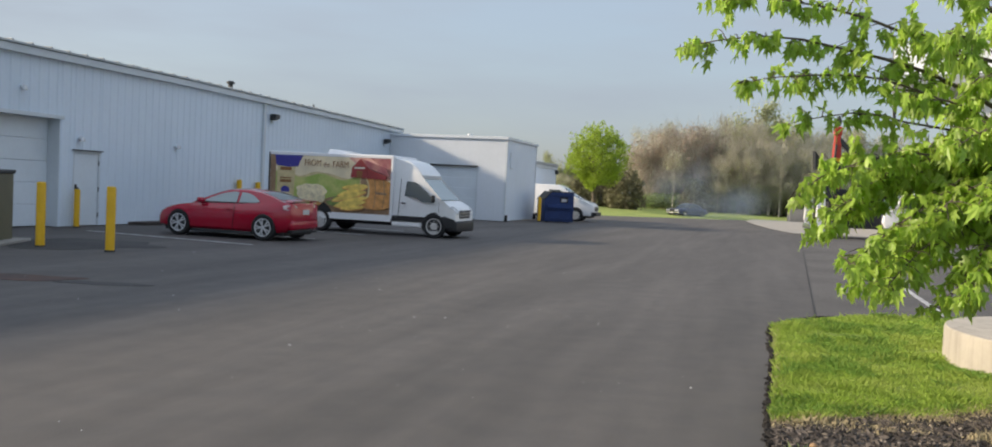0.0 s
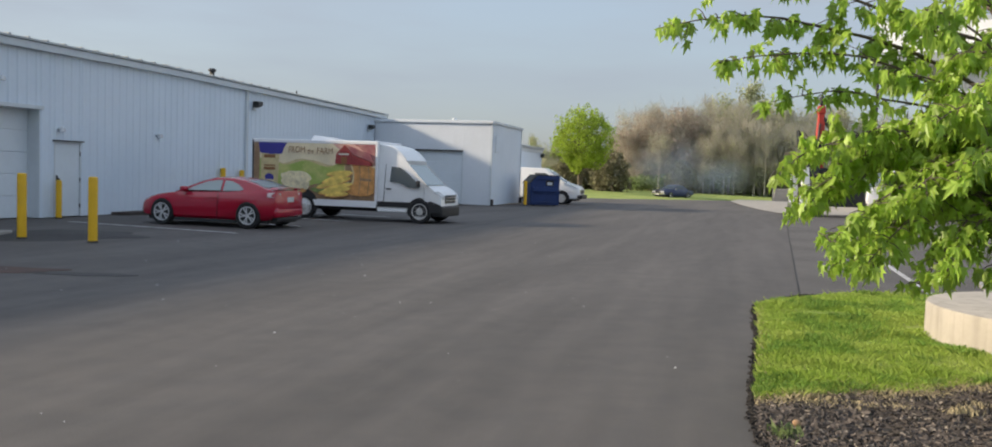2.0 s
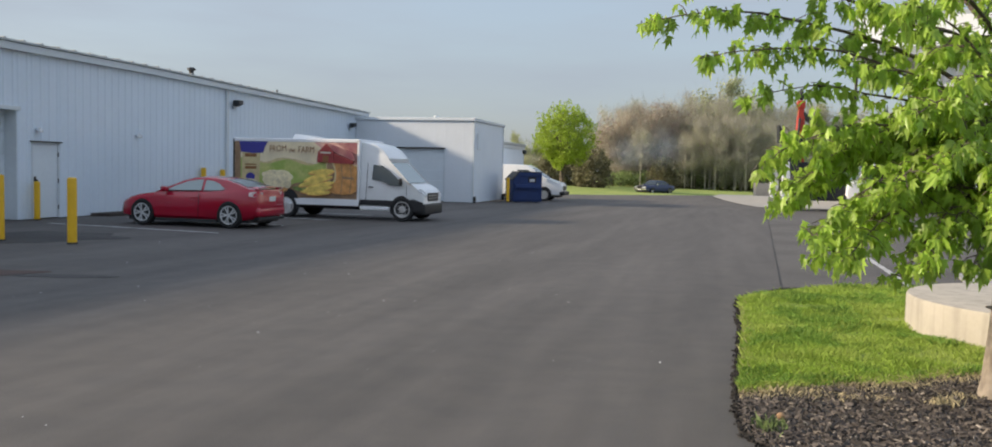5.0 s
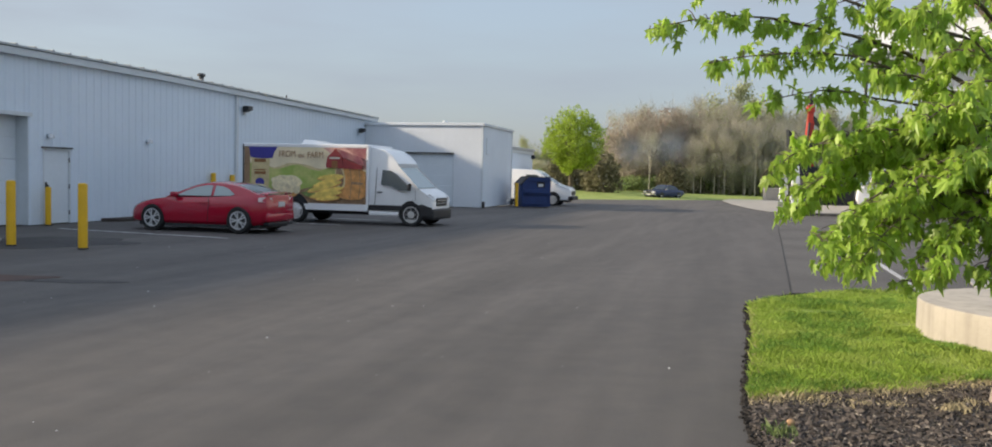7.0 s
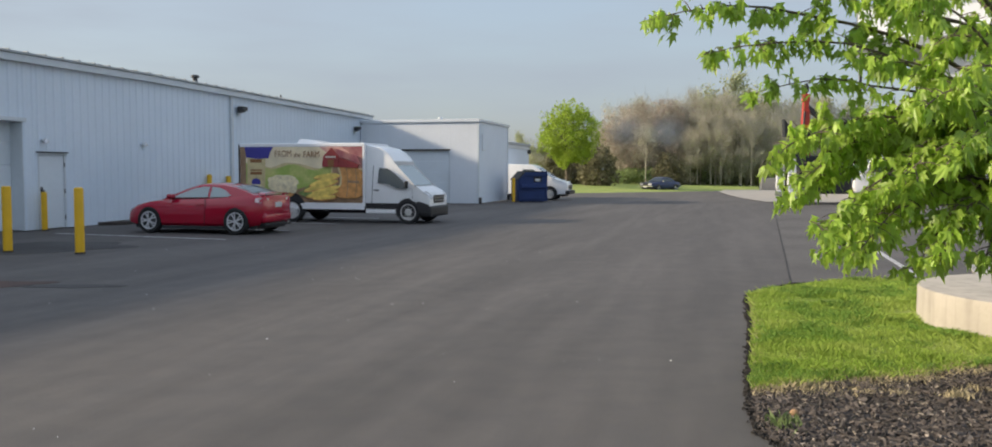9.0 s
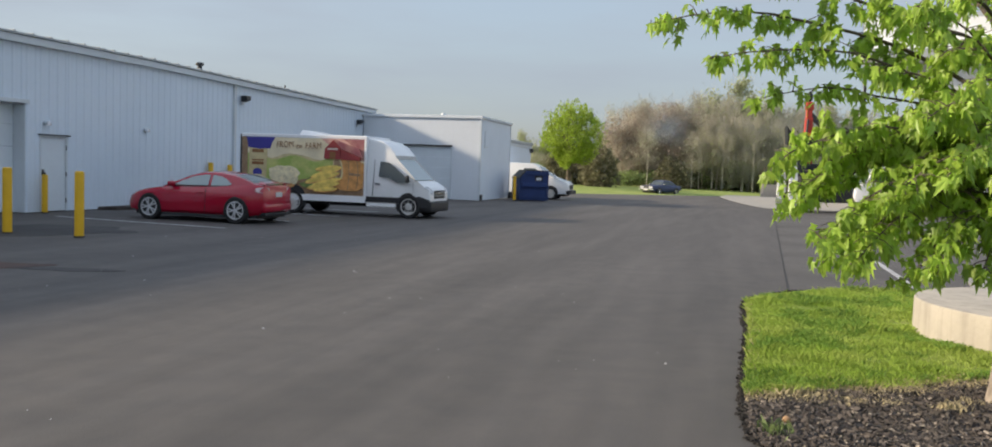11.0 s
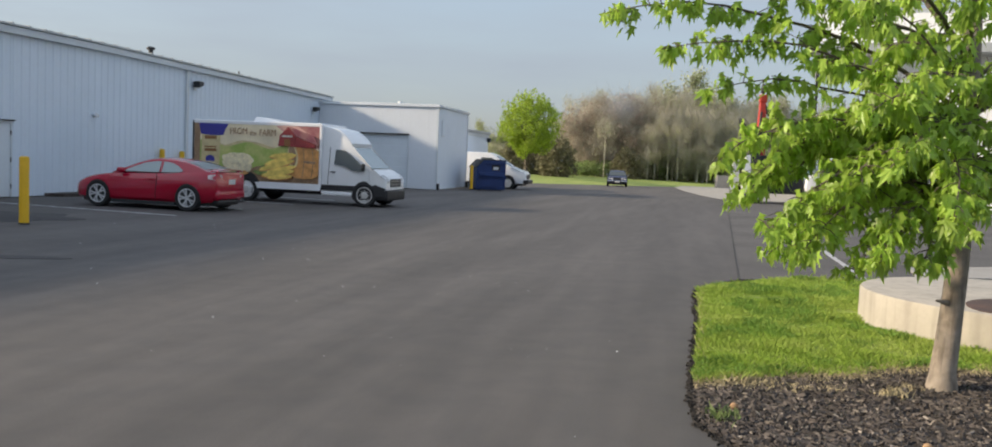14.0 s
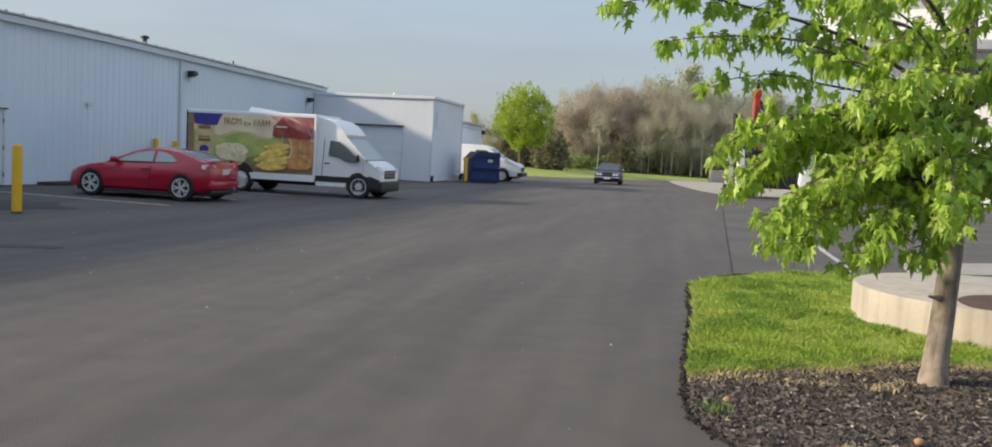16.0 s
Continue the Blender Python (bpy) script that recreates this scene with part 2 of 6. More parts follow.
def cyl(p0, p1, r0, r1=None, n=16, bm=None, caps=True):
    b = bm or bmesh.new()
    p0, p1 = Vector(p0), Vector(p1)
    way = p1 - p0
    m = Matrix.Translation((p0 + p1) / 2) @ way.to_track_quat("Z", "Y").to_matrix().to_4x4()
    bmesh.ops.create_cone(b, cap_ends=caps, segments=n, radius1=r0, radius2=r0 if r1 is None else r1, depth=way.length, matrix=m)
    return b


def lathe(profile, n=24, axis="Z", bm=None, m=None):
    """Turns (radius, height) pairs about an axis."""
    b = bm or bmesh.new()
    rings = []
    for r, h in profile:
        ring = []
        for k in range(n):
            a = 2 * math.pi * k / n
            c = {"Z": (r * math.cos(a), r * math.sin(a), h), "Y": (r * math.cos(a), h, r * math.sin(a))}[axis]
            ring.append(b.verts.new((m @ Vector(c)) if m else c))
        rings.append(ring)
    for a, c in zip(rings, rings[1:]):
        for k in range(n):
            b.faces.new((a[k], a[(k + 1) % n], c[(k + 1) % n], c[k]))
    for ring in (rings[0], rings[-1]):
        b.faces.new(ring)
    return b


def slab(points, z0, z1, bm=None):
    """A flat plate with the outline of the points."""
    b = bm or bmesh.new()
    low = [b.verts.new((x, y, z0)) for x, y in points]
    top = [b.verts.new((x, y, z1)) for x, y in points]
    b.faces.new(top)
    b.faces.new(low[::-1])
    for k in range(len(points)):
        j = (k + 1) % len(points)
        b.faces.new((low[k], low[j], top[j], top[k]))
    return b


def plate(points, y0, y1, bm=None):
    """The same, standing: outline in x and z, thick along y."""
    b = bm or bmesh.new()
    near = [b.verts.new((x, y0, z)) for x, z in points]
    far = [b.verts.new((x, y1, z)) for x, z in points]
    b.faces.new(near)
    b.faces.new(far[::-1])
    for k in range(len(points)):
        j = (k + 1) % len(points)
        b.faces.new((near[k], near[j], far[j], far[k]))
    return b


def loft(stations, bm=None):
    """A closed hull through rings of equal length; each ring a list of (x, y, z)."""
    b = bm or bmesh.new()
    rings = [[b.verts.new(p) for p in ring] for ring in stations]
    n = len(rings[0])
    for a, c in zip(rings, rings[1:]):
        for k in range(n):
            b.faces.new((a[k], a[(k + 1) % n], c[(k + 1) % n], c[k]))
    b.faces.new(rings[0])
    b.faces.new(rings[-1][::-1])
    return b


def ground_z(x, y):
    """The yard falls gently away past the parked van; the lawn behind it rises."""
    z = -0.0085 * max(0.0, y - 42)
    edge = lawn_edge(x)
    if y > edge:
        z += 0.9 * (1 - math.exp(-(y - edge) / 22.0))
    return z


def lawn_edge(x):
    return 74 + 0.9 * max(0.0, x - 8) if x > 8 else 74 - 0.15 * (8 - x) * (1 if x > -8 else 1)


def sheet(xs, ys, lift, inside=None, bm=None):
    """A grid laid on the ground."""
    b = bm or bmesh.new()
    grid = [[b.verts.new((x, y, ground_z(x, y) + lift)) for y in ys] for x in xs]
    for i in range(len(xs) - 1):
        for j in range(len(ys) - 1):
            b.faces.new((grid[i][j], grid[i + 1][j], grid[i + 1][j + 1], grid[i][j + 1]))
    return b


# ---- ground ----
far_x = sorted(set(list(range(-60, 80, 4)) + [-900, -500, -250, -120, 110, 180, 300, 500, 900]))
far_y = sorted(set([-300, -120, -60, -30, 0, 20, 42] + list(range(60, 130, 3)) + [150, 200, 300, 500, 900, 1500]))
tagged(part("ground", sheet(far_x, far_y, -0.03), M_GRASS), "wide lawn of fresh spring grass behind the yard", "lawn", kind="structure")


def lot_sheet():
    """The asphalt: its far side follows the lawn's edge."""
    b = bmesh.new()
    xs = [-70 + 2.5 * k for k in range(54)]
    cols = []
    for x in xs:
        end = lawn_edge(x) - 0.2 + 0.5 * noise.noise((x * 0.2, 3, 0))
        ys = [-40, -20, -5, 10, 25, 42] + [42 + (end - 42) * f for f in (0.25, 0.5, 0.75, 1.0)]
        cols.append([b.verts.new((x, y, ground_z(x, min(y, lawn_edge(x))))) for y in ys])
    for a, c in zip(cols, cols[1:]):
        for k in range(len(a) - 1):
            b.faces.new((a[k], c[k], c[k + 1], a[k + 1]))
    return b


tagged(part("road", lot_sheet(), M_ASPHALT), "dark grey asphalt yard, smooth with faint streaks", "asphalt yard", kind="structure")

# older, paler paving past the island
OLD = [(4.3, 12.6), (10.4, 32.1), (14.6, 45.4), (60, 44), (60, 4), (12, 4), (8.5, 12.9)]
tagged(part("pavement", slab(OLD, -0.05, 0.004), M_ASPHALT_OLD), "older paler asphalt beside a straight seam", "asphalt", kind="structure")


def pad():
    b = bmesh.new()
    left = [(14.3, 45.6), (14.7, 49.0), (15.6, 54.5), (17.4, 64.0), (20.0, 77.0), (24.4, 91.0)]
    rows = [[b.verts.new((x + f * (62 - x), y, ground_z(0, min(y, 74)) - 0.0085 * max(0, y - 74) + 0.03)) for f in (0, 0.3, 0.6, 1)] for x, y in left]
    for a, c in zip(rows, rows[1:]):
        for k in range(3):
            b.faces.new((a[k], a[k + 1], c[k + 1], c[k]))
    return b


tagged(part("pavement", pad(), M_CONCRETE), "pale concrete apron with a curved edge", "concrete apron", kind="structure")


tagged(part("pavement", slab([(7.4, 13.6), (8.0, 15.0), (16.0, 17.6), (16.0, 16.0), (9.0, 13.85)], -0.05, 0.03), M_CONCRETE), "narrow pale concrete walk behind the planter", "concrete walk", kind="structure")


def line(p, q, width=0.1):
    p, q = Vector(p), Vector(q)
    n = Vector((-(q - p).y, (q - p).x)).normalized() * width / 2
    return slab([tuple(v) for v in (p - n, q - n, q + n, p + n)], -0.01, 0.006)


B = pose(-11.4, 24.0, 0, 0, 0, -15)          # the long building: x outward, y along the wall


def yard(o, s):
    return (B @ Vector((o, s, 0))).to_2d()


for s in (-1.6, 1.45, 4.5, 7.6):
    q = yard(0.9, s) + Vector((0.35, 0.15))
    tagged(part("road_marking", line(q, q + Vector((5.1 * math.cos(radians(-22)), 5.1 * math.sin(radians(-22))))), M_PAINT_LINE), "worn white parking line on the asphalt", "road marking", "parking lines", "structure")
tagged(part("road_marking", line((6.39, 13.18), (8.92, 21.83), 0.1), M_PAINT_LINE), "long worn white line on the old asphalt", "road marking", kind="structure")

tagged(part("road_seam", line((4.3, 12.7), (10.35, 32.0), 0.02), M_SEAL), "thin dark seam between two asphalt surfaces", "asphalt seam", kind="structure")

# ---- the long metal building ----
WALL_H, S0, S1 = 4.25, -30.0, 21.6


def ribbed(s0, s1, z0, z1, pitch=0.30, depth=0.022):
    """Ribbed wall sheet along y; outer face at x = 0."""
    b = bmesh.new()
    prof, s = [], s0
    while s < s1 - 1e-6:
        e = min(s + pitch, s1)
        for ds, x in ((0, 0.0), (0.035, depth), (0.075, depth), (0.11, 0.0)):
            if s + ds < e:
                prof.append((x, s + ds))
        s += pitch
    prof.append((0.0, s1))
    low = [b.verts.new((x, y, z0)) for x, y in prof]
    top = [b.verts.new((x, y, z1)) for x, y in prof]
    for k in range(len(prof) - 1):
        b.faces.new((low[k], low[k + 1], top[k + 1], top[k]))
    bl = [b.verts.new((-0.12, y, z)) for y in (s0, s1) for z in (z0, z1)]
    b.faces.new((bl[0], bl[2], bl[3], bl[1]))
    b.faces.new([low[0], top[0], bl[1], bl[0]])
    b.faces.new([low[-1], bl[2], bl[3], top[-1]])
    b.faces.new(low + [bl[2], bl[0]])
    b.faces.new(top[::-1] + [bl[1], bl[3]])
    return b


hall = thing("warehouse", B, "long pale blue-grey metal warehouse with ribbed siding", "warehouse")
G0, G1, GH = -5.1, -1.03, 2.80       # roller door opening
D0, D1, DH = -0.56, 0.44, 2.0        # walk door opening
for s0, s1, z0, z1 in ((S0, G0, 0.02, WALL_H), (G0, G1, GH, WALL_H), (G1, D0, 0.02, WALL_H), (D0, D1, DH, WALL_H), (D1, 8.62, 0.02, WALL_H)):
    part("wall", ribbed(s0, s1, z0, z1), M_SIDING, hall)
part("wall", ribbed(8.78, S1, 0.02, WALL_H, 0.30, 0.016), M_SIDING, hall)
part("wall", box(-25.0, -0.12, S1 - 0.3, S1, 0.02, WALL_H), M_SIDING, hall)
part("wall", box(-25.0, -0.12, S0, S0 + 0.3, 0.02, WALL_H), M_SIDING, hall)
part("wall", box(-25.3, -25.0, S0, S1, 0.02, WALL_H), M_SIDING, hall)
part("eave_trim", box(-0.05, 0.16, S0, S1 + 0.1, WALL_H, WALL_H + 0.19, 0.015), M_TRIM, hall, "grey eave gutter")


def roof():
    b = slab([(0.2, S0), (0.2, S1 + 0.15), (-25.4, S1 + 0.15), (-25.4, S0)], 0, 0.05)
    for v in b.verts:
        v.co.z += WALL_H + 0.2 - 0.03 * (v.co.x - 0.2)
    return b


part("roof", roof(), M_ROOF, hall)
for k in range(int((S1 - S0) / 0.61)):
    y = S0 + 0.3 + 0.61 * k
    rb = box(-6, 0.21, y, y + 0.07, WALL_H + 0.24, WALL_H + 0.285)
    for v in rb.verts:
        v.co.z += -0.03 * (v.co.x - 0.2)
    part("roof_rib", rb, M_ROOF, hall)
spout = part("downspout", box(0.0, 0.1, 8.63, 8.77, 0.05, WALL_H, 0.012), M_TRIM, hall)
# roller door in its deep reveal
part("reveal", box(-0.45, -0.005, G1 - 0.02, G1 + 0.02, 0.02, GH, 0), M_TRIM, hall)
part("reveal", box(-0.45, -0.005, G0 - 0.02, G0 + 0.02, 0.02, GH, 0), M_TRIM, hall)
part("reveal", box(-0.45, -0.005, G0, G1, GH - 0.02, GH + 0.02, 0), M_TRIM, hall)
part("lintel", box(0.0, 0.04, G0 - 0.1, G1 + 0.1, GH - 0.02, GH + 0.08, 0.008), M_TRIM, hall)
for k in range(5):
    part("door_panel", box(-0.42, -0.36, G0 + 0.02, G1 - 0.02, 0.03 + k * 0.555, 0.03 + k * 0.555 + 0.549, 0.012), M_DOOR, hall)
walk_door = part("door", box(-0.07, -0.02, D0 + 0.05, D1 - 0.05, 0.03, DH - 0.05, 0.006), M_DOOR, hall, "pale blue-grey steel walk door, closed")
for a in ((D0, D0 + 0.05, 0.02, DH), (D1 - 0.05, D1, 0.02, DH), (D0 + 0.05, D1 - 0.05, DH - 0.05, DH)):
    part("door_frame", box(-0.1, 0.015, *a, 0.005), M_TRIM, hall)
part("drip_cap", box(0.0, 0.07, D0 - 0.05, D1 + 0.05, DH + 0.01, DH + 0.04, 0.005), M_DARK, hall)
part("door_handle", cyl((-0.02, D0 + 0.13, 1.02), (0.07, D0 + 0.13, 1.02), 0.035, 0.025, 10, box(-0.02, 0.006, D0 + 0.1, D0 + 0.16, 0.92, 1.12)), M_DARK, walk_door)
for z in (0.3, 1.0, 1.7):
    part("hinge", cyl((0.01, D1 - 0.05, z - 0.06), (0.01, D1 - 0.05, z + 0.06), 0.014, n=8), M_DARK, walk_door)


def eave_drop(s):
    """The eave line falls slightly towards the far end."""
    return 0.011 * max(0.0, s - 4.0)


for c in hall.children:
    ys = [v.co.y for v in c.data.vertices]
    bm = bmesh.new()
    bm.from_mesh(c.data)
    if min(ys) < 3.9 and max(ys) > 4.1:
        bmesh.ops.bisect_plane(bm, geom=bm.verts[:] + bm.edges[:] + bm.faces[:], plane_co=(0, 4.0, 0), plane_no=(0, 1, 0))
    for v in bm.verts:
        v.co.z -= eave_drop(v.co.y) * max(0.0, v.co.z) / WALL_H
    bm.to_mesh(c.data)
    bm.free()


def flood(s, z, big=1.0):
    ob = thing("wall_lamp", B @ pose(0.03, s, z), "grey floodlight mounted on the warehouse wall", "wall lamp", "wall floodlights")
    part("back_plate", box(0, 0.05, -0.09 * big, 0.09 * big, -0.12 * big, 0.12 * big, 0.01), M_TRIM, ob)
    h = box(0.05, 0.3 * big, -0.16 * big, 0.16 * big, -0.02, 0.2 * big, 0.02)
    for v in h.verts:
        if v.co.x > 0.2 * big and v.co.z < 0.1:
            v.co.z += 0.07 * big
    part("housing", h, M_DARK, ob)
    part("lens", box(0.1, 0.24 * big, -0.12 * big, 0.12 * big, -0.035, -0.022), M_LIGHT, ob)
    return ob


flood(9.2, 3.66)
flood(19.6, 3.44)


def small_lamp(s, z):
    ob = thing("wall_fixture", B @ pose(0.02, s, z), "small pale wall fixture on the siding", "wall fixture", "small wall fixtures")
    part("base", cyl((0, 0, 0), (0.05, 0, 0), 0.06, n=14), M_TRIM, ob)
    part("head", lathe([(0.02, 0.03), (0.05, 0.0), (0.07, -0.06), (0.065, -0.09)], 14, m=pose(0.1, 0, 0.02)), M_LIGHT, ob, smooth=40)


for s, z in ((-0.38, 2.33), (3.7, 2.36), (-2.34, 3.45)):
    small_lamp(s, z)

vent = thing("roof_vent", B @ pose(-1.6, 9.03, WALL_H + 0.24 - eave_drop(9.03)), "grey sheet metal flue pipe on the roof", "roof vent")
part("pipe", cyl((0, 0, 0), (0, 0, 0.5), 0.085, n=14), M_DARK, vent)
part("cap", lathe([(0.09, 0.48), (0.15, 0.5), (0.15, 0.56), (0.08, 0.6)], 16), M_DARK, vent)
vent = thing("roof_pipe", B @ pose(-1.5, 15.3, WALL_H + 0.24 - eave_drop(15.3)), "thin dark vent pipe on the roof", "roof pipe")
part("pipe", cyl((0, 0, 0), (0, 0, 0.45), 0.035, n=10), M_DARK, vent)
part("flashing", lathe([(0.1, 0.0), (0.1, 0.01), (0.04, 0.07)], 12), M_TRIM, vent)
for k in range(3):
    o = thing("roof_bracket", B @ pose(-0.4, 2.0 + 0.35 * k, WALL_H + 0.24), "small black bracket at the roof edge", "bracket", "roof brackets")
    part("clamp", box(-0.07, 0.07, -0.1, 0.1, 0.03, 0.12, 0.02), M_BLACK, o)
    part("foot", box(-0.05, 0.05, -0.05, 0.05, 0.0, 0.03, 0.005), M_BLACK, o)

# ---- the lower addition that stands out from the wall ----
annex = thing("annex", B, "flat-roofed pale metal annex with a closed roller door", "annex building")
AO, A0, A1, AH = 5.95, 20.4, 26.2, 3.85
P0, P1, PH = 2.2, 4.5, 2.5


def front_sheet(o0, o1, z0, z1):
    b = ribbed(o0, o1, z0, z1, 0.9, 0.003)
    for v in b.verts:
        v.co = Vector((v.co.y, A0 - v.co.x, v.co.z))
    return b


for o0, o1, z0, z1 in ((0.03, P0, 0, AH), (P0, P1, PH, AH), (P1, AO - 0.06, 0, AH)):
    part("wall", front_sheet(o0, o1, z0 + 0.02, z1), M_SIDING_PALE, annex)


def side_sheet(s0, s1):
    b = ribbed(s0, s1, 0.02, AH, 0.9, 0.003)
    for v in b.verts:
        v.co.x += AO
    return b


part("wall", side_sheet(A0 + 0.06, A1), M_SIDING, annex)
part("wall", box(0.0, AO - 0.1, A1 - 0.15, A1, 0.02, AH), M_SIDING, annex)
for a in ((AO - 0.06, AO + 0.03, A0 - 0.03, A0 + 0.06), (AO - 0.05, AO + 0.03, A1 - 0.05, A1 + 0.04)):
    part("corner_trim", box(*a, 0.02, AH), M_TRIM, annex)
part("parapet_cap", box(-0.3, AO + 0.09, A0 - 0.09, A0 + 0.14, AH, AH + 0.13, 0.015), M_SIDING_PALE, annex)
part("parapet_cap", box(AO - 0.14, AO + 0.09, A0 + 0.14, A1 + 0.09, AH, AH + 0.13, 0.015), M_TRIM, annex)
part("roof", box(-0.2, AO - 0.1, A0 + 0.1, A1, AH - 0.15, AH - 0.02), M_ROOF, annex)
for k in range(5):
    part("door_panel", box(P0, P1, A0 + 0.10, A0 + 0.15, 0.03 + k * 0.494, 0.03 + k * 0.494 + 0.489, 0.01), M_DOOR, annex)
for a in ((P0 - 0.07, P0, 0.02, PH), (P1, P1 + 0.07, 0.02, PH)):
    part("door_frame", box(a[0], a[1], A0 - 0.03, A0 + 0.15, a[2], a[3], 0.008), M_TRIM, annex)
part("door_frame", box(P0 - 0.07, P1 + 0.07, A0 - 0.04, A0 + 0.15, PH, PH + 0.08, 0.008), M_DARK, annex)
for s in (A0 - 0.07, A1 - 0.2):
    part("corner_guard", box(AO + 0.035, AO + 0.14, s, s + 0.2, 0.0, 0.3, 0.02), M_BLACK, annex)
part("conduit", cyl((AO + 0.03, 21.0, 2.55), (AO + 0.03, 21.0, 3.3), 0.02, n=8, bm=box(AO + 0.01, AO + 0.05, 20.98, 21.5, 2.52, 2.56)), M_TRIM, annex)

cap = thing("roof_vent", B @ pose(3.4, 22.5, AH - 0.02), "small grey vent cap on the annex roof", "roof vent")
part("pipe", cyl((0, 0, 0), (0, 0, 0.3), 0.06, n=10), M_TRIM, cap)
part("cap", lathe([(0.07, 0.28), (0.14, 0.3), (0.12, 0.37)], 12), M_TRIM, cap)

# the next wing, further back
wing = thing("rear_wing", B, "far grey metal wing of the warehouse", "warehouse wing")
part("wall", box(-6, 5.3, 28.4, 34.4, -0.1, 3.05), M_SIDING, wing)
part("roof", box(-6.1, 5.42, 28.3, 34.5, 3.05, 3.2, 0.02), M_ROOF, wing)
part("eave_trim", box(5.3, 5.36, 28.4, 34.4, 2.85, 3.04, 0.01), M_TRIM, wing)
part("wall_lamp", box(5.3, 5.5, 34.0, 34.3, 2.6, 2.85, 0.03), M_DARK, wing)


def bollard(p, h, r=0.085):
    ob = thing("bollard", pose(p[0], p[1], 0), "yellow plastic-sleeved steel bollard on the asphalt", "bollard", "yellow bollards")
    part("sleeve", lathe([(r, 0.0), (r, h - 0.05), (r * 0.93, h - 0.015), (r * 0.6, h)], 20), M_YELLOW, ob, smooth=40)
    part("collar", lathe([(r + 0.012, 0.0), (r + 0.012, 0.02), (r + 0.004, 0.03)], 20), M_SEAL, ob)
    return ob


bollard((-7.57, 17.05), 1.24)
bollard((-9.08, 17.36), 1.26)
bollard(yard(0.22, -0.62), 1.0, 0.075)
bollard(yard(0.14, 7.1), 1.42, 0.085)
bollard(yard(0.14, 8.3), 1.36, 0.085)
bollard((1.36, 44.7), 1.2, 0.08)


def transformer():
    ob = thing("transformer_cabinet", pose(-10.6, 17.6, 0, 0, 0, 10), "olive green pad-mounted transformer cabinet", "transformer")
    part("concrete_base", box(-0.95, 0.85, -0.9, 0.8, 0.0, 0.06, 0.01), M_CONCRETE, ob)
    part("body", box(-0.7, 0.58, -0.55, 0.55, 0.06, 1.38, 0.02), M_OLIVE, ob)
    part("lid", box(-0.73, 0.61, -0.58, 0.58, 1.38, 1.46, 0.02), M_DARK, ob)
    part("door_seam", box(-0.07, -0.055, -0.556, -0.548, 0.1, 1.34), M_DARK, ob)
    part("warning_plate", box(0.25, 0.55, -0.558, -0.551, 1.1, 1.34), M_PLATE, ob)


transformer()
tagged(part("planting_bed", slab([tuple(yard(o, s)) for o, s in ((0.05, 1.6), (0.5, 1.8), (0.75, 3.0), (0.7, 5.0), (0.8, 7.0), (0.6, 9.0), (0.05, 9.4))], -0.02, 0.09), M_MULCH), "low dark soil strip along the warehouse wall", "soil strip", kind="structure")

# rusty stain and patches in the asphalt


def blot(cx, cy, rx, ry, seed, n=26):
    pts = []
    for k in range(n):
        a = 2 * math.pi * k / n
        f = 0.8 + 0.35 * noise.noise((math.cos(a) * 1.7 + seed, math.sin(a) * 1.7, seed))
        pts.append((cx + rx * f * math.cos(a), cy + ry * f * math.sin(a)))
    return slab(pts, -0.01, 0.005)


tagged(part("road_patch", blot(-6.75, 12.6, 1.05, 0.42, 3), M_RUST_AND_OPENING), "rusty reddish stain on the asphalt", "stain", kind="structure")
tagged(part("road_patch", blot(-5.55, 12.35, 0.8, 0.22, 8), M_SEAL), "dark wet patch on the asphalt", "stain", kind="structure")
tagged(part("road_patch", blot(-8.9, 18.3, 2.0, 1.6, 5, 40), M_SEAL), "dark gravelly patch round the bollards", "patch", kind="structure")


def specks():
    """Loose pale grit on the asphalt."""
    rnd = random.Random(77)
    vs, fs = [], []
    for k in range(130):
        x, y, r = -7 + 10 * rnd.random(), 3.5 + 18 * rnd.random() ** 1.3, 0.004 + 0.009 * rnd.random() ** 3
        if x > 1.6 and y < 13:
            continue
        n = len(vs)
        vs += [(x + r * a, y + r * b, z) for a, b, z in ((-1, -0.7, 0), (1, -0.8, 0), (0.8, 1, 0), (-0.9, 0.8, 0), (0, 0.1, r * 1.2))]
        fs += [(n, n + 1, n + 4), (n + 1, n + 2, n + 4), (n + 2, n + 3, n + 4), (n + 3, n, n + 4)]
    me = bpy.data.meshes.new("grit")
    me.from_pydata(vs, [], fs)
    me.materials.append(M_PAINT_LINE)
    tagged(new("grit", me), "loose pale grit on the asphalt", "grit", kind="stuff")


specks()


# ---- vehicles ----
def panel(points, push, thick=0.006):
    """A thin curved-on pane through points in space, thickened along push."""
    b = bmesh.new()
    push = Vector(push).normalized() * thick
    low = [b.verts.new(Vector(p)) for p in points]
    top = [b.verts.new(Vector(p) + push) for p in points]
    b.faces.new(low)
    b.faces.new(top[::-1])
    for k in range(len(points)):
        j = (k + 1) % len(points)
        b.faces.new((low[k], low[j], top[j], top[k]))
    return b


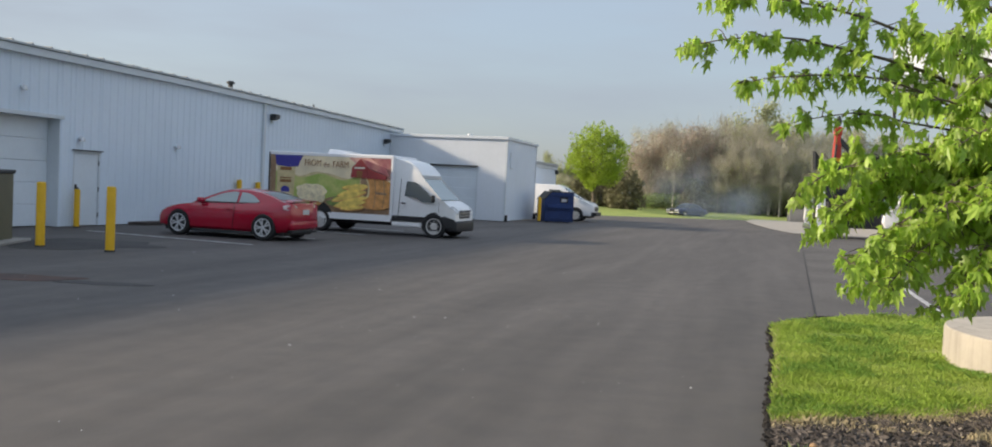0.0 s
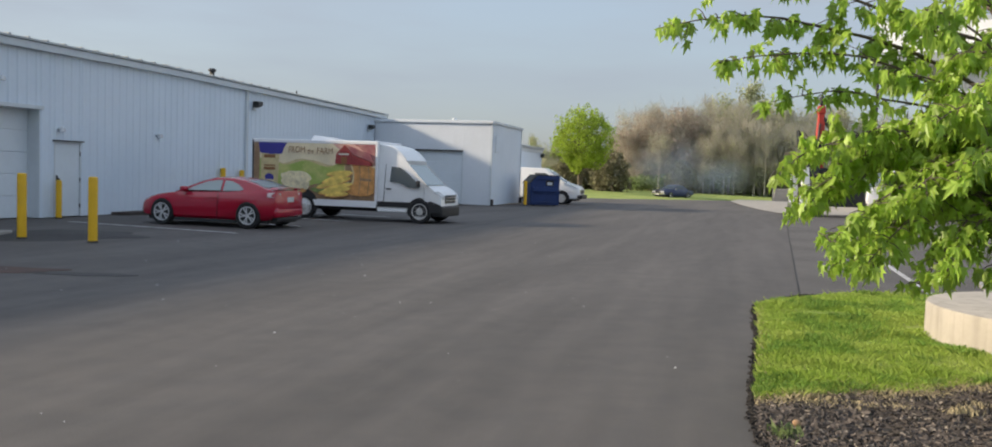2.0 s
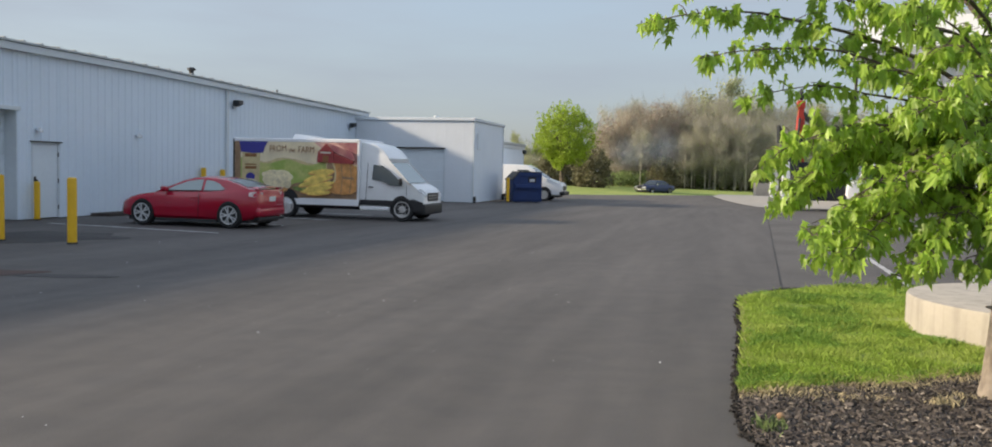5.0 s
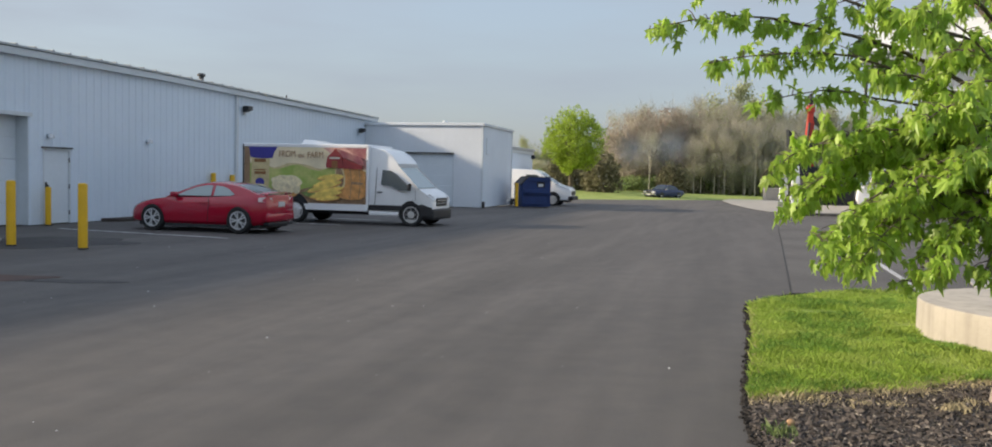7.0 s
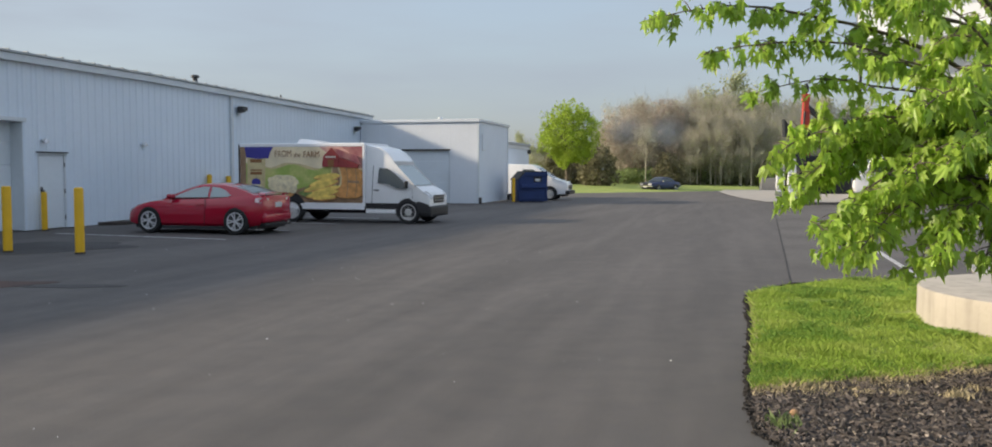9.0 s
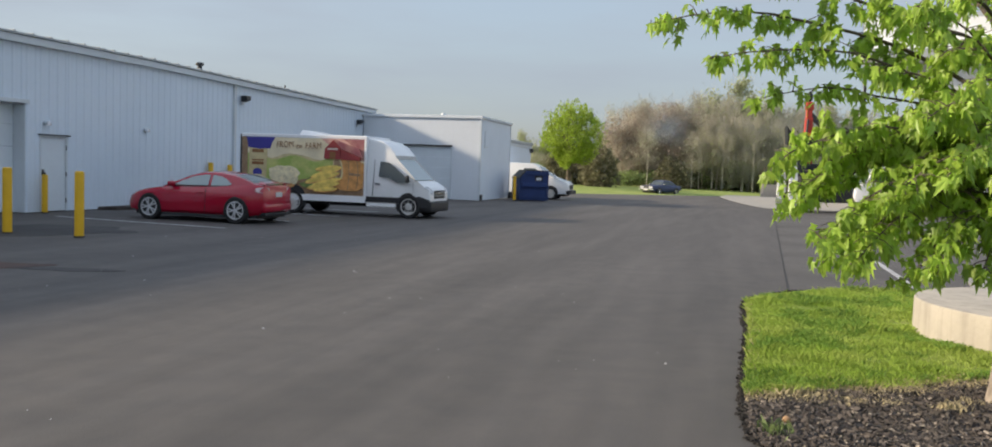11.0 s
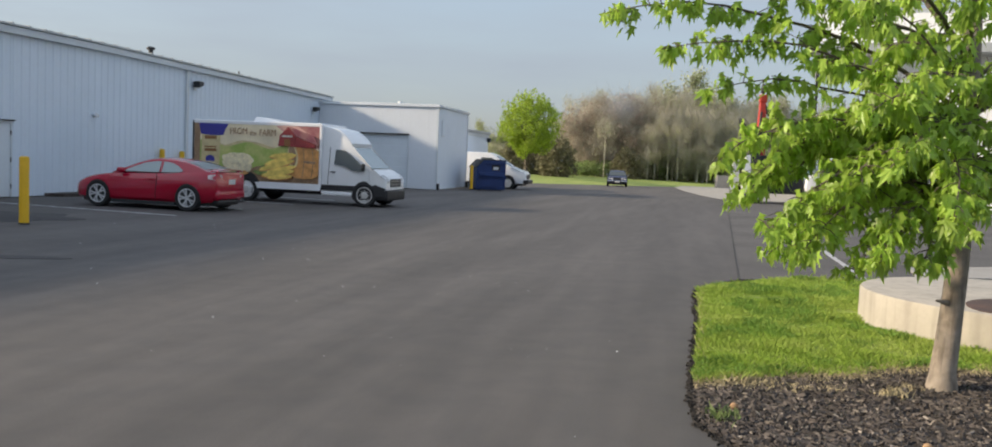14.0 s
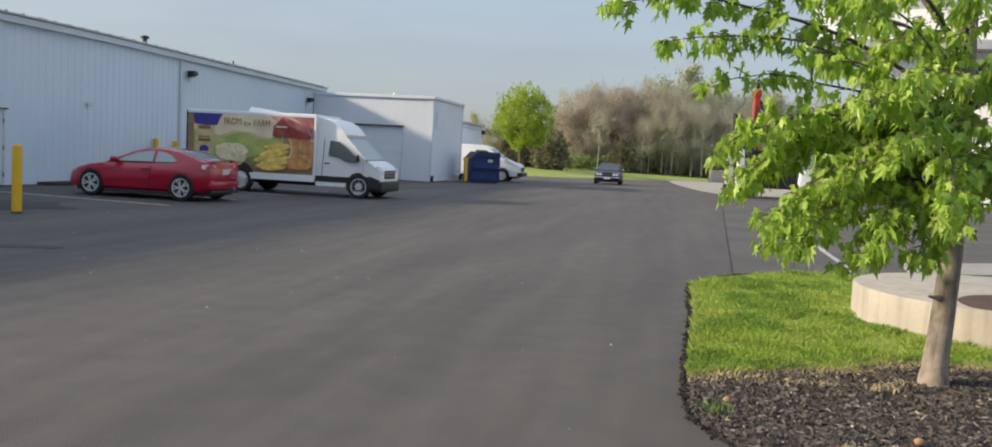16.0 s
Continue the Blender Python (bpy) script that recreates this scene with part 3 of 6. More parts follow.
def wheel(parent, x, y, r, width, out, spokes=True, hub=M_ALLOY):
    """A tyre with a rim; out: +1 or -1, the side on which it shows."""
    w = width / 2
    tyre = part("wheel", lathe([(r * 0.64, -w * 0.1), (r * 0.68, -w * 0.9), (r * 0.92, -w), (r, -w * 0.7), (r, w * 0.7), (r * 0.92, w), (r * 0.68, w * 0.9), (r * 0.64, w * 0.1)], 28, "Y"), M_TYRE, parent, smooth=50, m=pose(x, y, r))
    part("hub_well", lathe([(r * 0.63, w * 0.15), (r * 0.62, w * 0.4)], 24, "Y", m=Matrix.Diagonal((1, out, 1, 1))), M_DARK, tyre)
    b = lathe([(r * 0.6, w * 0.3), (r * 0.7, w * 0.8), (r * 0.7, w * 0.98), (r * 0.62, w * 0.95), (r * 0.6, w * 0.45)], 28, "Y")
    bmesh.ops.delete(b, geom=[f for f in b.faces if len(f.verts) > 4], context="FACES_ONLY")
    if spokes:
        for k in range(5):
            for d in (-0.2, 0.2):
                a = 2 * math.pi * k / 5 + d
                q = Vector((math.cos(a), 0, math.sin(a)))
                n = Vector((-math.sin(a), 0, math.cos(a)))
                c = Vector((math.cos(a - d), 0, math.sin(a - d)))
                pts = [c * r * 0.1 - n * r * 0.05, q * r * 0.62 - n * r * 0.055, q * r * 0.62 + n * r * 0.055, c * r * 0.1 + n * r * 0.05]
                plate([(p.x, p.z) for p in pts], w * 0.6, w * 0.9, b)
        lathe([(r * 0.16, w * 0.6), (r * 0.16, w * 0.92), (r * 0.1, w * 0.97)], 14, "Y", b)
    else:
        lathe([(r * 0.6, w * 0.75), (r * 0.5, w * 0.8), (r * 0.3, w * 0.82), (r * 0.24, w * 1.0), (r * 0.12, w * 1.05)], 20, "Y", b)
        for k in range(8):
            a = 2 * math.pi * k / 8
            cyl((r * 0.42 * math.cos(a), w * 0.6, r * 0.42 * math.sin(a)), (r * 0.42 * math.cos(a), w * 0.88, r * 0.42 * math.sin(a)), r * 0.05, n=6, bm=b)
    for v in b.verts:
        v.co.y *= out
    part("rim", b, hub, tyre, smooth=35)
    return tyre


def hull(stations):
    """Body rings from (x, bottom, top, half width)."""
    rings = []
    for x, zb, zt, hw in stations:
        h = zt - zb
        half = [(hw * 0.86, zb), (hw * 0.97, zb + h * 0.12), (hw, zb + h * 0.35), (hw * 0.995, zb + h * 0.62), (hw * 0.965, zb + h * 0.86), (hw * 0.88, zt - 0.012), (hw * 0.5, zt + 0.012)]
        rings.append([(x, y, z) for y, z in half] + [(x, -y, z) for y, z in half[::-1]])
    return loft(rings)


def cabin(profile, zb, zt, wb, wt):
    """The glasshouse: a roofline (x, z) swept across, leaning in towards the roof."""
    rings = []
    for x, z in profile:
        f = (z - zb) / (zt - zb)
        w = wb + (wt - wb) * f
        rings.append([(x, w, z), (x, w * 0.9, z + 0.018 * f + 0.006), (x, w * 0.45, z + 0.035 * f + 0.008), (x, -w * 0.45, z + 0.035 * f + 0.008), (x, -w * 0.9, z + 0.018 * f + 0.006), (x, -w, z), (x, -wb, zb - 0.03), (x, wb, zb - 0.03)])
    return loft(rings)


def side_y(z, zb, zt, wb, wt):
    return wb + (wt - wb) * (z - zb) / (zt - zb)


def arch(parent, x, y, r, out, mat=M_BLACK):
    b = bmesh.new()
    pts = [(x + r * math.cos(a), r * 0.88 + r * math.sin(a)) for a in [math.pi * (-0.12 + 1.24 * k / 18) for k in range(19)]]
    plate(pts, y, y + 0.008 * out, b)
    part("wheel_arch", b, mat, parent)


def squeeze(ob, f, ahead=None):
    """Shortens a vehicle along its length, its wheels kept round; ahead: another factor in front of its origin."""
    def to(x):
        return x * (ahead if ahead and x > 0 else f)
    for c in ob.children:
        if c.name.split(".")[0] == "wheel":
            c.location.x = to(c.location.x)
        elif c.type == "FONT":
            c.matrix_basis = Matrix.Translation((c.location.x * (f - 1), 0, 0)) @ c.matrix_basis @ Matrix.Diagonal((f, 1, 1, 1))
        else:
            for v in c.data.vertices:
                v.co.x = to(v.co.x)
            squeeze(c, f, ahead)


def coupe():
    ob = thing("car", pose(-6.02 + 0.2, 22.0 + 0.76, 0, 0, 0, 165), "glossy red two-door coupe with alloy wheels, parked nose to the wall", "car")
    part("body", hull([(-0.99, 0.46, 0.76, 0.60), (-0.93, 0.34, 0.93, 0.71), (-0.72, 0.22, 0.97, 0.80), (-0.35, 0.19, 0.96, 0.855), (0.2, 0.18, 0.92, 0.87), (0.9, 0.18, 0.875, 0.872), (1.7, 0.18, 0.845, 0.872), (2.25, 0.18, 0.84, 0.865), (2.75, 0.18, 0.785, 0.85), (3.1, 0.18, 0.715, 0.81), (3.35, 0.2, 0.62, 0.73), (3.5, 0.25, 0.5, 0.6)]), M_RED, ob, smooth=38)
    zb, zt, wb, wt = 0.86, 1.25, 0.755, 0.56
    prof = [(-0.66, 0.955), (-0.45, 1.01), (-0.1, 1.1), (0.25, 1.185), (0.6, 1.235), (0.95, 1.25), (1.25, 1.225), (1.5, 1.16), (1.85, 1.02), (2.2, 0.88), (2.32, 0.83)]
    part("roof", cabin(prof, zb, zt, wb, wt), M_RED, ob, smooth=40)
    for out in (1, -1):
        for pts in ([(1.98, 0.885), (1.75, 1.0), (1.42, 1.13), (1.1, 1.185), (0.94, 1.185), (0.92, 0.9)], [(0.84, 0.9), (0.85, 1.18), (0.62, 1.16), (0.42, 1.09), (0.22, 0.955), (0.32, 0.915)]):
            p3 = [(x, out * (side_y(z, zb, zt, wb, wt) - 0.001), z) for x, z in pts]
            part("side_window", panel(p3, (0, out, 0.45), 0.007), M_GLASS_REFLECT, ob)
        part("window_trim", panel([(x, out * (side_y(z, zb, zt, wb, wt) + 0.001), z) for x, z in [(2.04, 0.872), (0.3, 0.9), (0.3, 0.885), (2.06, 0.858)]], (0, out, 0.3), 0.01), M_BLACK, ob)
        m = box(1.86, 2.06, 0.78, 0.93, 0.86, 0.98, 0.04)
        for v in m.verts:
            v.co.y *= out
        part("side_mirror", m, M_RED, ob, smooth=50)
        part("door_seam", plate([(0.93, 0.26), (0.938, 0.26), (0.9, 0.86), (0.888, 0.86)], out * 0.866, out * 0.876), M_BLACK, ob)
        part("door_handle", box(0.98, 1.16, out * 0.86, out * 0.89, 0.71, 0.745, 0.008), M_RED, ob)
        # added strip, coloured dark to match the dark gap below the red skirt
        part("sill", box(0.38, 2.27, out * 0.8, out * 0.845, 0.13, 0.2, 0.012), M_DARK, ob)
        for x in (0.0, 2.65):
            arch(ob, x, out * 0.868, 0.35, out)
            wheel(ob, x, out * 0.79, 0.322, 0.2, out)
        part("tail_light", panel([(-0.95, out * 0.42, 0.79), (-0.9, out * 0.7, 0.77), (-0.72, out * 0.81, 0.79), (-0.7, out * 0.79, 0.88), (-0.86, out * 0.7, 0.9), (-0.955, out * 0.45, 0.88)], (-0.7, out * 0.7, 0.1), 0.03), M_TAIL, ob, "pale red and clear tail lamp")
        part("headlight", panel([(3.36, out * 0.48, 0.5), (3.2, out * 0.72, 0.52), (3.05, out * 0.78, 0.62), (3.3, out * 0.58, 0.58)], (1, out * 0.6, 0.5), 0.02), M_LIGHT, ob)
    wind = [(2.2, 0.885), (1.85, 1.025), (1.53, 1.155)]
    for name, rows in (("windshield", wind), ("rear_window", [(0.22, 1.185), (-0.1, 1.105), (-0.5, 1.0)])):
        b = bmesh.new()
        lo, hi = [], []
        for x, z in rows:
            w = side_y(z, zb, zt, wb, wt)
            dx = 0.02 if name == "windshield" else -0.02
            lo.append([b.verts.new((x + dx * 0.2, f * w, z + 0.012 + 0.03 * (1 - f * f))) for f in (-0.88, -0.45, 0, 0.45, 0.88)])
        for a, c in zip(lo, lo[1:]):
            for k in range(4):
                b.faces.new((a[k], a[k + 1], c[k + 1], c[k]))
        r = bmesh.ops.solidify(b, geom=b.faces[:], thickness=-0.012)
        part(name, b, M_GLASS_REFLECT, ob, smooth=40)
    part("spoiler", loft([[(-0.93, y, z), (-0.7, y, z + 0.02), (-0.7, y, z), (-0.92, y, z - 0.014)] for y, z in ((-0.64, 0.965), (-0.55, 1.0), (0, 1.015), (0.55, 1.0), (0.64, 0.965))]), M_RED, ob, smooth=40)
    for y in (-0.5, 0.5):
        part("spoiler_foot", box(-0.86, -0.76, y - 0.03, y + 0.03, 0.93, 1.0, 0.008), M_RED, ob)
    part("number_plate", box(-1.0, -0.985, -0.16, 0.16, 0.66, 0.78, 0.004), M_PLATE, ob)
    part("rear_bumper", box(-1.0, -0.7, -0.7, 0.7, 0.28, 0.54, 0.08), M_RED, ob, smooth=50)
    part("rear_diffuser", box(-0.99, -0.75, -0.64, 0.64, 0.2, 0.275, 0.02), M_BLACK, ob)
    part("underbody", box(-0.7, 3.2, -0.7, 0.7, 0.13, 0.25), M_BLACK, ob)
    part("exhaust_pipe", cyl((-1.0, -0.45, 0.27), (-0.7, -0.45, 0.27), 0.045, n=12), M_CHROME, ob)
    for c in ob.children:
        if c.name.split(".")[0] in ("roof", "side_window", "windshield", "rear_window"):
            for v in c.data.vertices:
                v.co.z -= 0.1 * max(0.0, v.co.z - 0.88)
    squeeze(ob, 0.7, 0.905)


coupe()

M_CREAM = material("printed_cream", (0.9, 0.78, 0.54), 0.45, var=0.12, scale=1.5, fine=12)
M_FIELD = material("printed_field", (0.33, 0.44, 0.1), 0.45, var=0.2, scale=2.5, fine=14, second=(0.56, 0.56, 0.2))
M_SOIL = material("printed_soil", (0.38, 0.24, 0.14), 0.45, var=0.25, scale=4, fine=18)
M_PLUM = material("printed_plum", (0.27, 0.08, 0.1), 0.45, var=0.2, scale=2, fine=12, second=(0.5, 0.27, 0.22))
M_DUSK = material("printed_dusk", (0.72, 0.46, 0.36), 0.45, var=0.15, scale=2.5, fine=12, second=(0.55, 0.3, 0.28))
M_PBLUE = material("printed_blue", (0.05, 0.045, 0.3), 0.45, var=0.08, scale=2, fine=12)
M_TAN = material("printed_tan", (0.68, 0.56, 0.3), 0.45, var=0.15, scale=5, fine=20)
M_POP = material("printed_popcorn", (0.86, 0.75, 0.5), 0.5, var=0.15, scale=9, fine=25, spread=0.15)
M_CORN = material("printed_corn", (0.95, 0.7, 0.17), 0.45, var=0.2, scale=6, fine=45, spread=0.12)
M_HUSK = material("printed_husk", (0.25, 0.34, 0.1), 0.45, var=0.25, scale=6, fine=20)
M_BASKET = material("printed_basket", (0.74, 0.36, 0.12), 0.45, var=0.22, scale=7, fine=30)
M_BARN = material("printed_barn", (0.36, 0.05, 0.05), 0.45, var=0.15, scale=4, fine=20)
M_INK = material("printed_ink", (0.27, 0.12, 0.04), 0.5, var=0.05, scale=4, fine=20)
M_PALE_INK = material("printed_pale", (0.7, 0.66, 0.55), 0.5, var=0.05, scale=4, fine=20)
M_SKIN = material("box_panel_white", (0.85, 0.86, 0.88), 0.4, var=0.04, scale=1, fine=10)


def oval(cx, cz, rx, rz, turn=0.0, n=18, wob=0.0, seed=0):
    out = []
    c, s = math.cos(radians(turn)), math.sin(radians(turn))
    for k in range(n):
        a = 2 * math.pi * k / n
        f = 1 + wob * noise.noise((2 * math.cos(a) + seed, 2 * math.sin(a), seed * 0.7))
        u, v = rx * f * math.cos(a), rz * f * math.sin(a)
        out.append((cx + u * c - v * s, cz + u * s + v * c))
    return out


def delivery_van():
    ob = thing("delivery_van", pose(-2.24 + 0.22, 26.5 + 0.83, 0, 0, 0, -15), "white box delivery van with a farm picture on its side", "delivery van")
    rnd = random.Random(4)
    hw, X0, X1, Z0, Z1 = 0.98, -5.78, -1.42, 0.5, 2.38
    part("cargo_box", box(X0, X1, -hw, hw, Z0, Z1, 0.035, seg=3), M_SKIN, ob, smooth=40)
    part("top_rail", box(X0 + 0.03, X1 - 0.02, -hw - 0.012, -hw + 0.03, Z1 - 0.1, Z1 - 0.015, 0.006), M_SKIN, ob)
    part("bottom_rail", box(-4.3, X1 - 0.01, -hw - 0.014, -hw + 0.03, Z0 - 0.1, Z0 + 0.08, 0.01), M_SKIN, ob)
    part("front_post", box(X1 - 0.06, X1 + 0.012, -hw - 0.012, -hw + 0.04, Z0, Z1 - 0.03, 0.01), M_SKIN, ob)
    part("rear_post", box(X0 - 0.012, X0 + 0.05, -hw - 0.012, -hw + 0.04, Z0, Z1 - 0.03, 0.01), M_DARK, ob)
    part("rear_door", box(X0 - 0.03, X0 + 0.01, -hw + 0.08, hw - 0.08, Z0 + 0.1, Z1 - 0.12, 0.01), M_SKIN, ob)
    y = -hw
    layer = [0.0]

    def ink(name, pts, mat, label=""):
        layer[0] += 0.0012
        return part(name, plate(pts, y - 0.003 - layer[0], y + 0.004), mat, ob, label)

    gx0, gx1, gz0, gz1 = X0 + 0.06, X1 - 0.07, Z0 + 0.1, Z1 - 0.11
    ink("side_graphic", [(gx0, gz0), (gx1, gz0), (gx1, gz1), (gx0, gz1)], M_CREAM, "cream printed side picture")
    wave = [(gx0 + (gx1 - gx0) * k / 20, 1.72 + 0.08 * math.sin(k * 0.9) - 0.004 * k) for k in range(21)]
    ink("field_print", [(gx0, 0.7), (gx1, 0.7)] + wave[::-1], M_FIELD, "green printed field")
    ink("treeline_print", [(x, z - 0.02) for x, z in wave[3:14]] + [(x, z + 0.05 + 0.03 * math.sin(7 * x)) for x, z in wave[3:14]][::-1], M_TAN)
    soil = [(gx0 + (gx1 - gx0) * k / 20, 1.0 + 0.07 * math.sin(k * 1.3)) for k in range(21)]
    ink("soil_print", [(gx0, gz0), (gx1, gz0)] + soil[::-1], M_SOIL, "brown printed soil")
    ink("dusk_print", [(-2.95, gz1), (gx1, gz1), (gx1, 1.62), (-1.9, 1.66), (-2.2, 1.9), (-2.7, 2.1)], M_DUSK, "pink printed evening sky")
    ink("dusk_print", [(-2.2, gz1), (gx1, gz1), (gx1, 1.62), (-1.75, 1.9), (-1.95, 2.12)], M_PLUM, "dark red printed sky")
    ink("edge_print", [(gx0, gz0), (gx0 + 0.2, gz0), (gx0 + 0.2, gz1), (gx0, gz1)], M_SOIL)
    ink("bag_print", [(-5.48, 0.72), (-4.86, 0.72), (-4.82, 1.95), (-5.46, 1.95)], M_TAN, "tan printed snack bag")
    ink("flag_print", [(-5.56, gz1), (-4.55, gz1), (-4.66, 2.1), (-4.72, 1.93), (-5.1, 1.91), (-5.5, 1.95)], M_PBLUE, "deep blue printed corner")
    for z, h in ((1.8, 0.1), (1.55, 0.04), (1.43, 0.09)):
        ink("print_bar", [(-5.36, z), (-4.95, z), (-4.95, z + h), (-5.36, z + h)], M_INK)
    ink("bag_window_print", oval(-5.16, 1.2, 0.16, 0.12), M_PBLUE)
    ink("bag_label_print", oval(-5.16, 1.04, 0.28, 0.1, wob=0.15), M_POP)
    ink("bowl_print", [(-4.72, 1.1), (-3.72, 1.1), (-3.85, 0.82), (-4.1, 0.72), (-4.4, 0.72), (-4.6, 0.82)], M_BASKET, "brown printed bowl")
    # heap of popcorn
    ink("popcorn_print", oval(-4.22, 1.16, 0.5, 0.27, 0, 24, 0.3, 2), M_POP, "heap of printed popcorn")
    for k in range(26):
        a, r = rnd.random() * 6.28, math.sqrt(rnd.random())
        cx, cz = -4.22 + 0.47 * r * math.cos(a), 1.14 + 0.24 * r * math.sin(a)
        ink("popcorn_print", oval(cx, cz, 0.09 + 0.05 * rnd.random(), 0.07 + 0.04 * rnd.random(), 0, 10, 0.5, k), M_POP)
    # ears of corn in front of a tipped basket
    body = [(-2.32, 1.74), (-2.1, 1.78), (-1.85, 1.72), (-1.62, 1.62), (gx1, 1.55), (gx1, 0.84), (-1.66, 0.75), (-1.95, 0.73), (-2.25, 0.76), (-2.4, 0.84), (-2.42, 1.0)]
    ink("basket_print", body, M_BASKET, "woven basket print")
    ink("basket_rim_print", oval(-2.34, 1.4, 0.17, 0.38, 10), M_TAN)
    ink("basket_mouth_print", oval(-2.35, 1.41, 0.12, 0.31, 10), M_SOIL)
    for x in (-2.02, -1.72):
        ink("basket_band_print", [(x + 0.05 * math.sin(math.pi * k / 8), 0.78 + 0.88 * k / 8) for k in range(9)] + [(x + 0.02 + 0.05 * math.sin(math.pi * k / 8), 0.78 + 0.88 * k / 8) for k in range(8, -1, -1)], M_SOIL)
    ink("print_bar", [(-1.95, 1.2), (-1.58, 1.18), (-1.58, 1.25), (-1.95, 1.27)], M_SOIL)
    for cx, cz, rx, rz, a in ((-3.25, 1.02, 0.35, 0.09, 28), (-3.3, 0.86, 0.32, 0.08, -6)):
        ink("husk_print", oval(cx, cz, rx, rz, a, 14, 0.4, cx), M_HUSK)
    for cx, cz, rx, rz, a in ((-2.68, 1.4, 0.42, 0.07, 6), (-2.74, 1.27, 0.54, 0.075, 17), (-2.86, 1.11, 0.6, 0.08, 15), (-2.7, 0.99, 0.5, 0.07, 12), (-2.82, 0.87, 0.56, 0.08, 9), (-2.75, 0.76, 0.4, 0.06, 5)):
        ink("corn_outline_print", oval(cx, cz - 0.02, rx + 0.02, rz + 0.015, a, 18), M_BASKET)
        ink("corn_print", oval(cx, cz, rx, rz, a, 18), M_CORN)
    # barn
    ink("barn_print", [(-2.82, 1.68), (-2.26, 1.66), (-2.26, 2.0), (-2.5, 2.24), (-2.78, 1.98)], M_BARN, "red printed barn")
    ink("barn_roof_print", [(-2.5, 2.26), (-1.62, 1.98), (-1.5, 1.72), (-2.24, 1.98)], M_PLUM)
    ink("barn_side_print", [(-2.26, 1.66), (-1.6, 1.64), (-1.6, 1.74), (-2.24, 1.96)], M_BARN)
    ink("barn_door_print", [(-2.62, 1.68), (-2.42, 1.67), (-2.42, 1.88), (-2.62, 1.88)], M_INK)
    ink("print_bar", [(-2.7, 1.94), (-2.35, 1.94), (-2.35, 1.99), (-2.7, 1.99)], M_PALE_INK)
    for words, x, size, wide in (("FROM", -4.46, 0.27, 1.0), ("the", -3.78, 0.2, 1.0), ("FARM", -3.46, 0.27, 1.0)):
        cu = bpy.data.curves.new("lettering", "FONT")
        cu.body, cu.size, cu.extrude = words, size, 0.002
        cu.materials.append(M_INK)
        t = new("lettering", cu)
        t.parent = ob
        t.matrix_basis = pose(x, y - 0.006 - layer[0], 1.97 - 0.02 * (x + 4.46), 90, -1, 0) @ Matrix.Diagonal((0.84, 1, 1, 1))
    # roof unit
    part("roof_unit", loft([[(x, yy * w, z) for yy, z in ((-0.5, Z1), (0.5, Z1), (0.42, Z1 + h), (-0.42, Z1 + h))] for x, w, h in ((-4.0, 0.9, 0.06), (-3.9, 1, 0.15), (-3.6, 1, 0.13), (-3.1, 0.8, 0.03))]), M_WHITE, ob, smooth=40)
    # cab with its raised wind fairing
    prof = [(-1.44, 0.34), (0.95, 0.3), (1.1, 0.5), (1.1, 0.7), (1.04, 0.84), (0.86, 0.96), (0.3, 1.1), (-0.5, 1.72), (-0.46, 1.84), (-0.68, 2.08), (-0.95, 2.24), (-1.44, 2.33)]
    cab = plate(prof, -0.93, 0.93)
    for v in cab.verts:
        if v.co.z > 1.0:
            v.co.y *= 1 - 0.13 * min(1, (v.co.z - 1.0) / 0.9)
        if v.co.x > 0.5:
            v.co.y *= 0.9
    bmesh.ops.bevel(cab, geom=[e for e in cab.edges if abs(e.verts[0].co.y - e.verts[1].co.y) < 0.2], offset=0.05, segments=3, affect="EDGES", profile=0.5)
    cabo = part("cab", cab, M_WHITE, ob, smooth=35)
    for out in (-1, 1):
        def at(x, z, lift=0.0):
            w = 0.93 * (1 - 0.13 * min(1, max(0, z - 1.0) / 0.9))
            return (x, out * (w + lift), z)
        part("side_window", panel([at(*p, 0.0) for p in ((-1.02, 1.2), (-0.99, 1.64), (-0.7, 1.62), (-0.5, 1.5), (-0.02, 1.12), (-0.04, 1.03), (-0.4, 1.04), (-0.66, 1.16))], (0, out, 0.1), 0.012), M_GLASS, cabo)
        part("door_seam", panel([at(-1.22, 0.56), at(-1.19, 1.7), at(-1.175, 1.7), at(-1.205, 0.56)], (0, out, 0), 0.006), M_DARK, cabo)
        part("door_seam", panel([at(0.22, 0.75), at(0.2, 1.06), at(0.212, 1.06), at(0.232, 0.75)], (0, out, 0), 0.006), M_DARK, cabo)
        part("door_handle", box(-1.12, -0.96, out * 0.93, out * 0.965, 0.96, 1.0, 0.008), M_BLACK, cabo)
        part("side_cladding", panel([at(-1.42, 0.44), at(-1.42, 0.6), at(-0.3, 0.6), at(-0.32, 0.5), at(-0.4, 0.44)], (0, out, 0), 0.02), M_BLACK, cabo)
        part("side_cladding", panel([(x, out * (0.935 if x < 0.5 else 0.845), z) for x, z in ((0.4, 0.3), (0.36, 0.62), (0.52, 0.66), (1.08, 0.56), (1.1, 0.34))], (0, out, 0), 0.02), M_BLACK, cabo)
        part("side_step", box(-1.4, -0.42, out * 0.8, out * 0.955, 0.3, 0.4, 0.02), M_WHITE, cabo)
        mir = box(-0.08, 0.02, 0.95, 1.08, 1.06, 1.26, 0.035)
        for v in mir.verts:
            v.co.y *= out
        part("side_mirror", mir, M_BLACK, cabo, smooth=50)
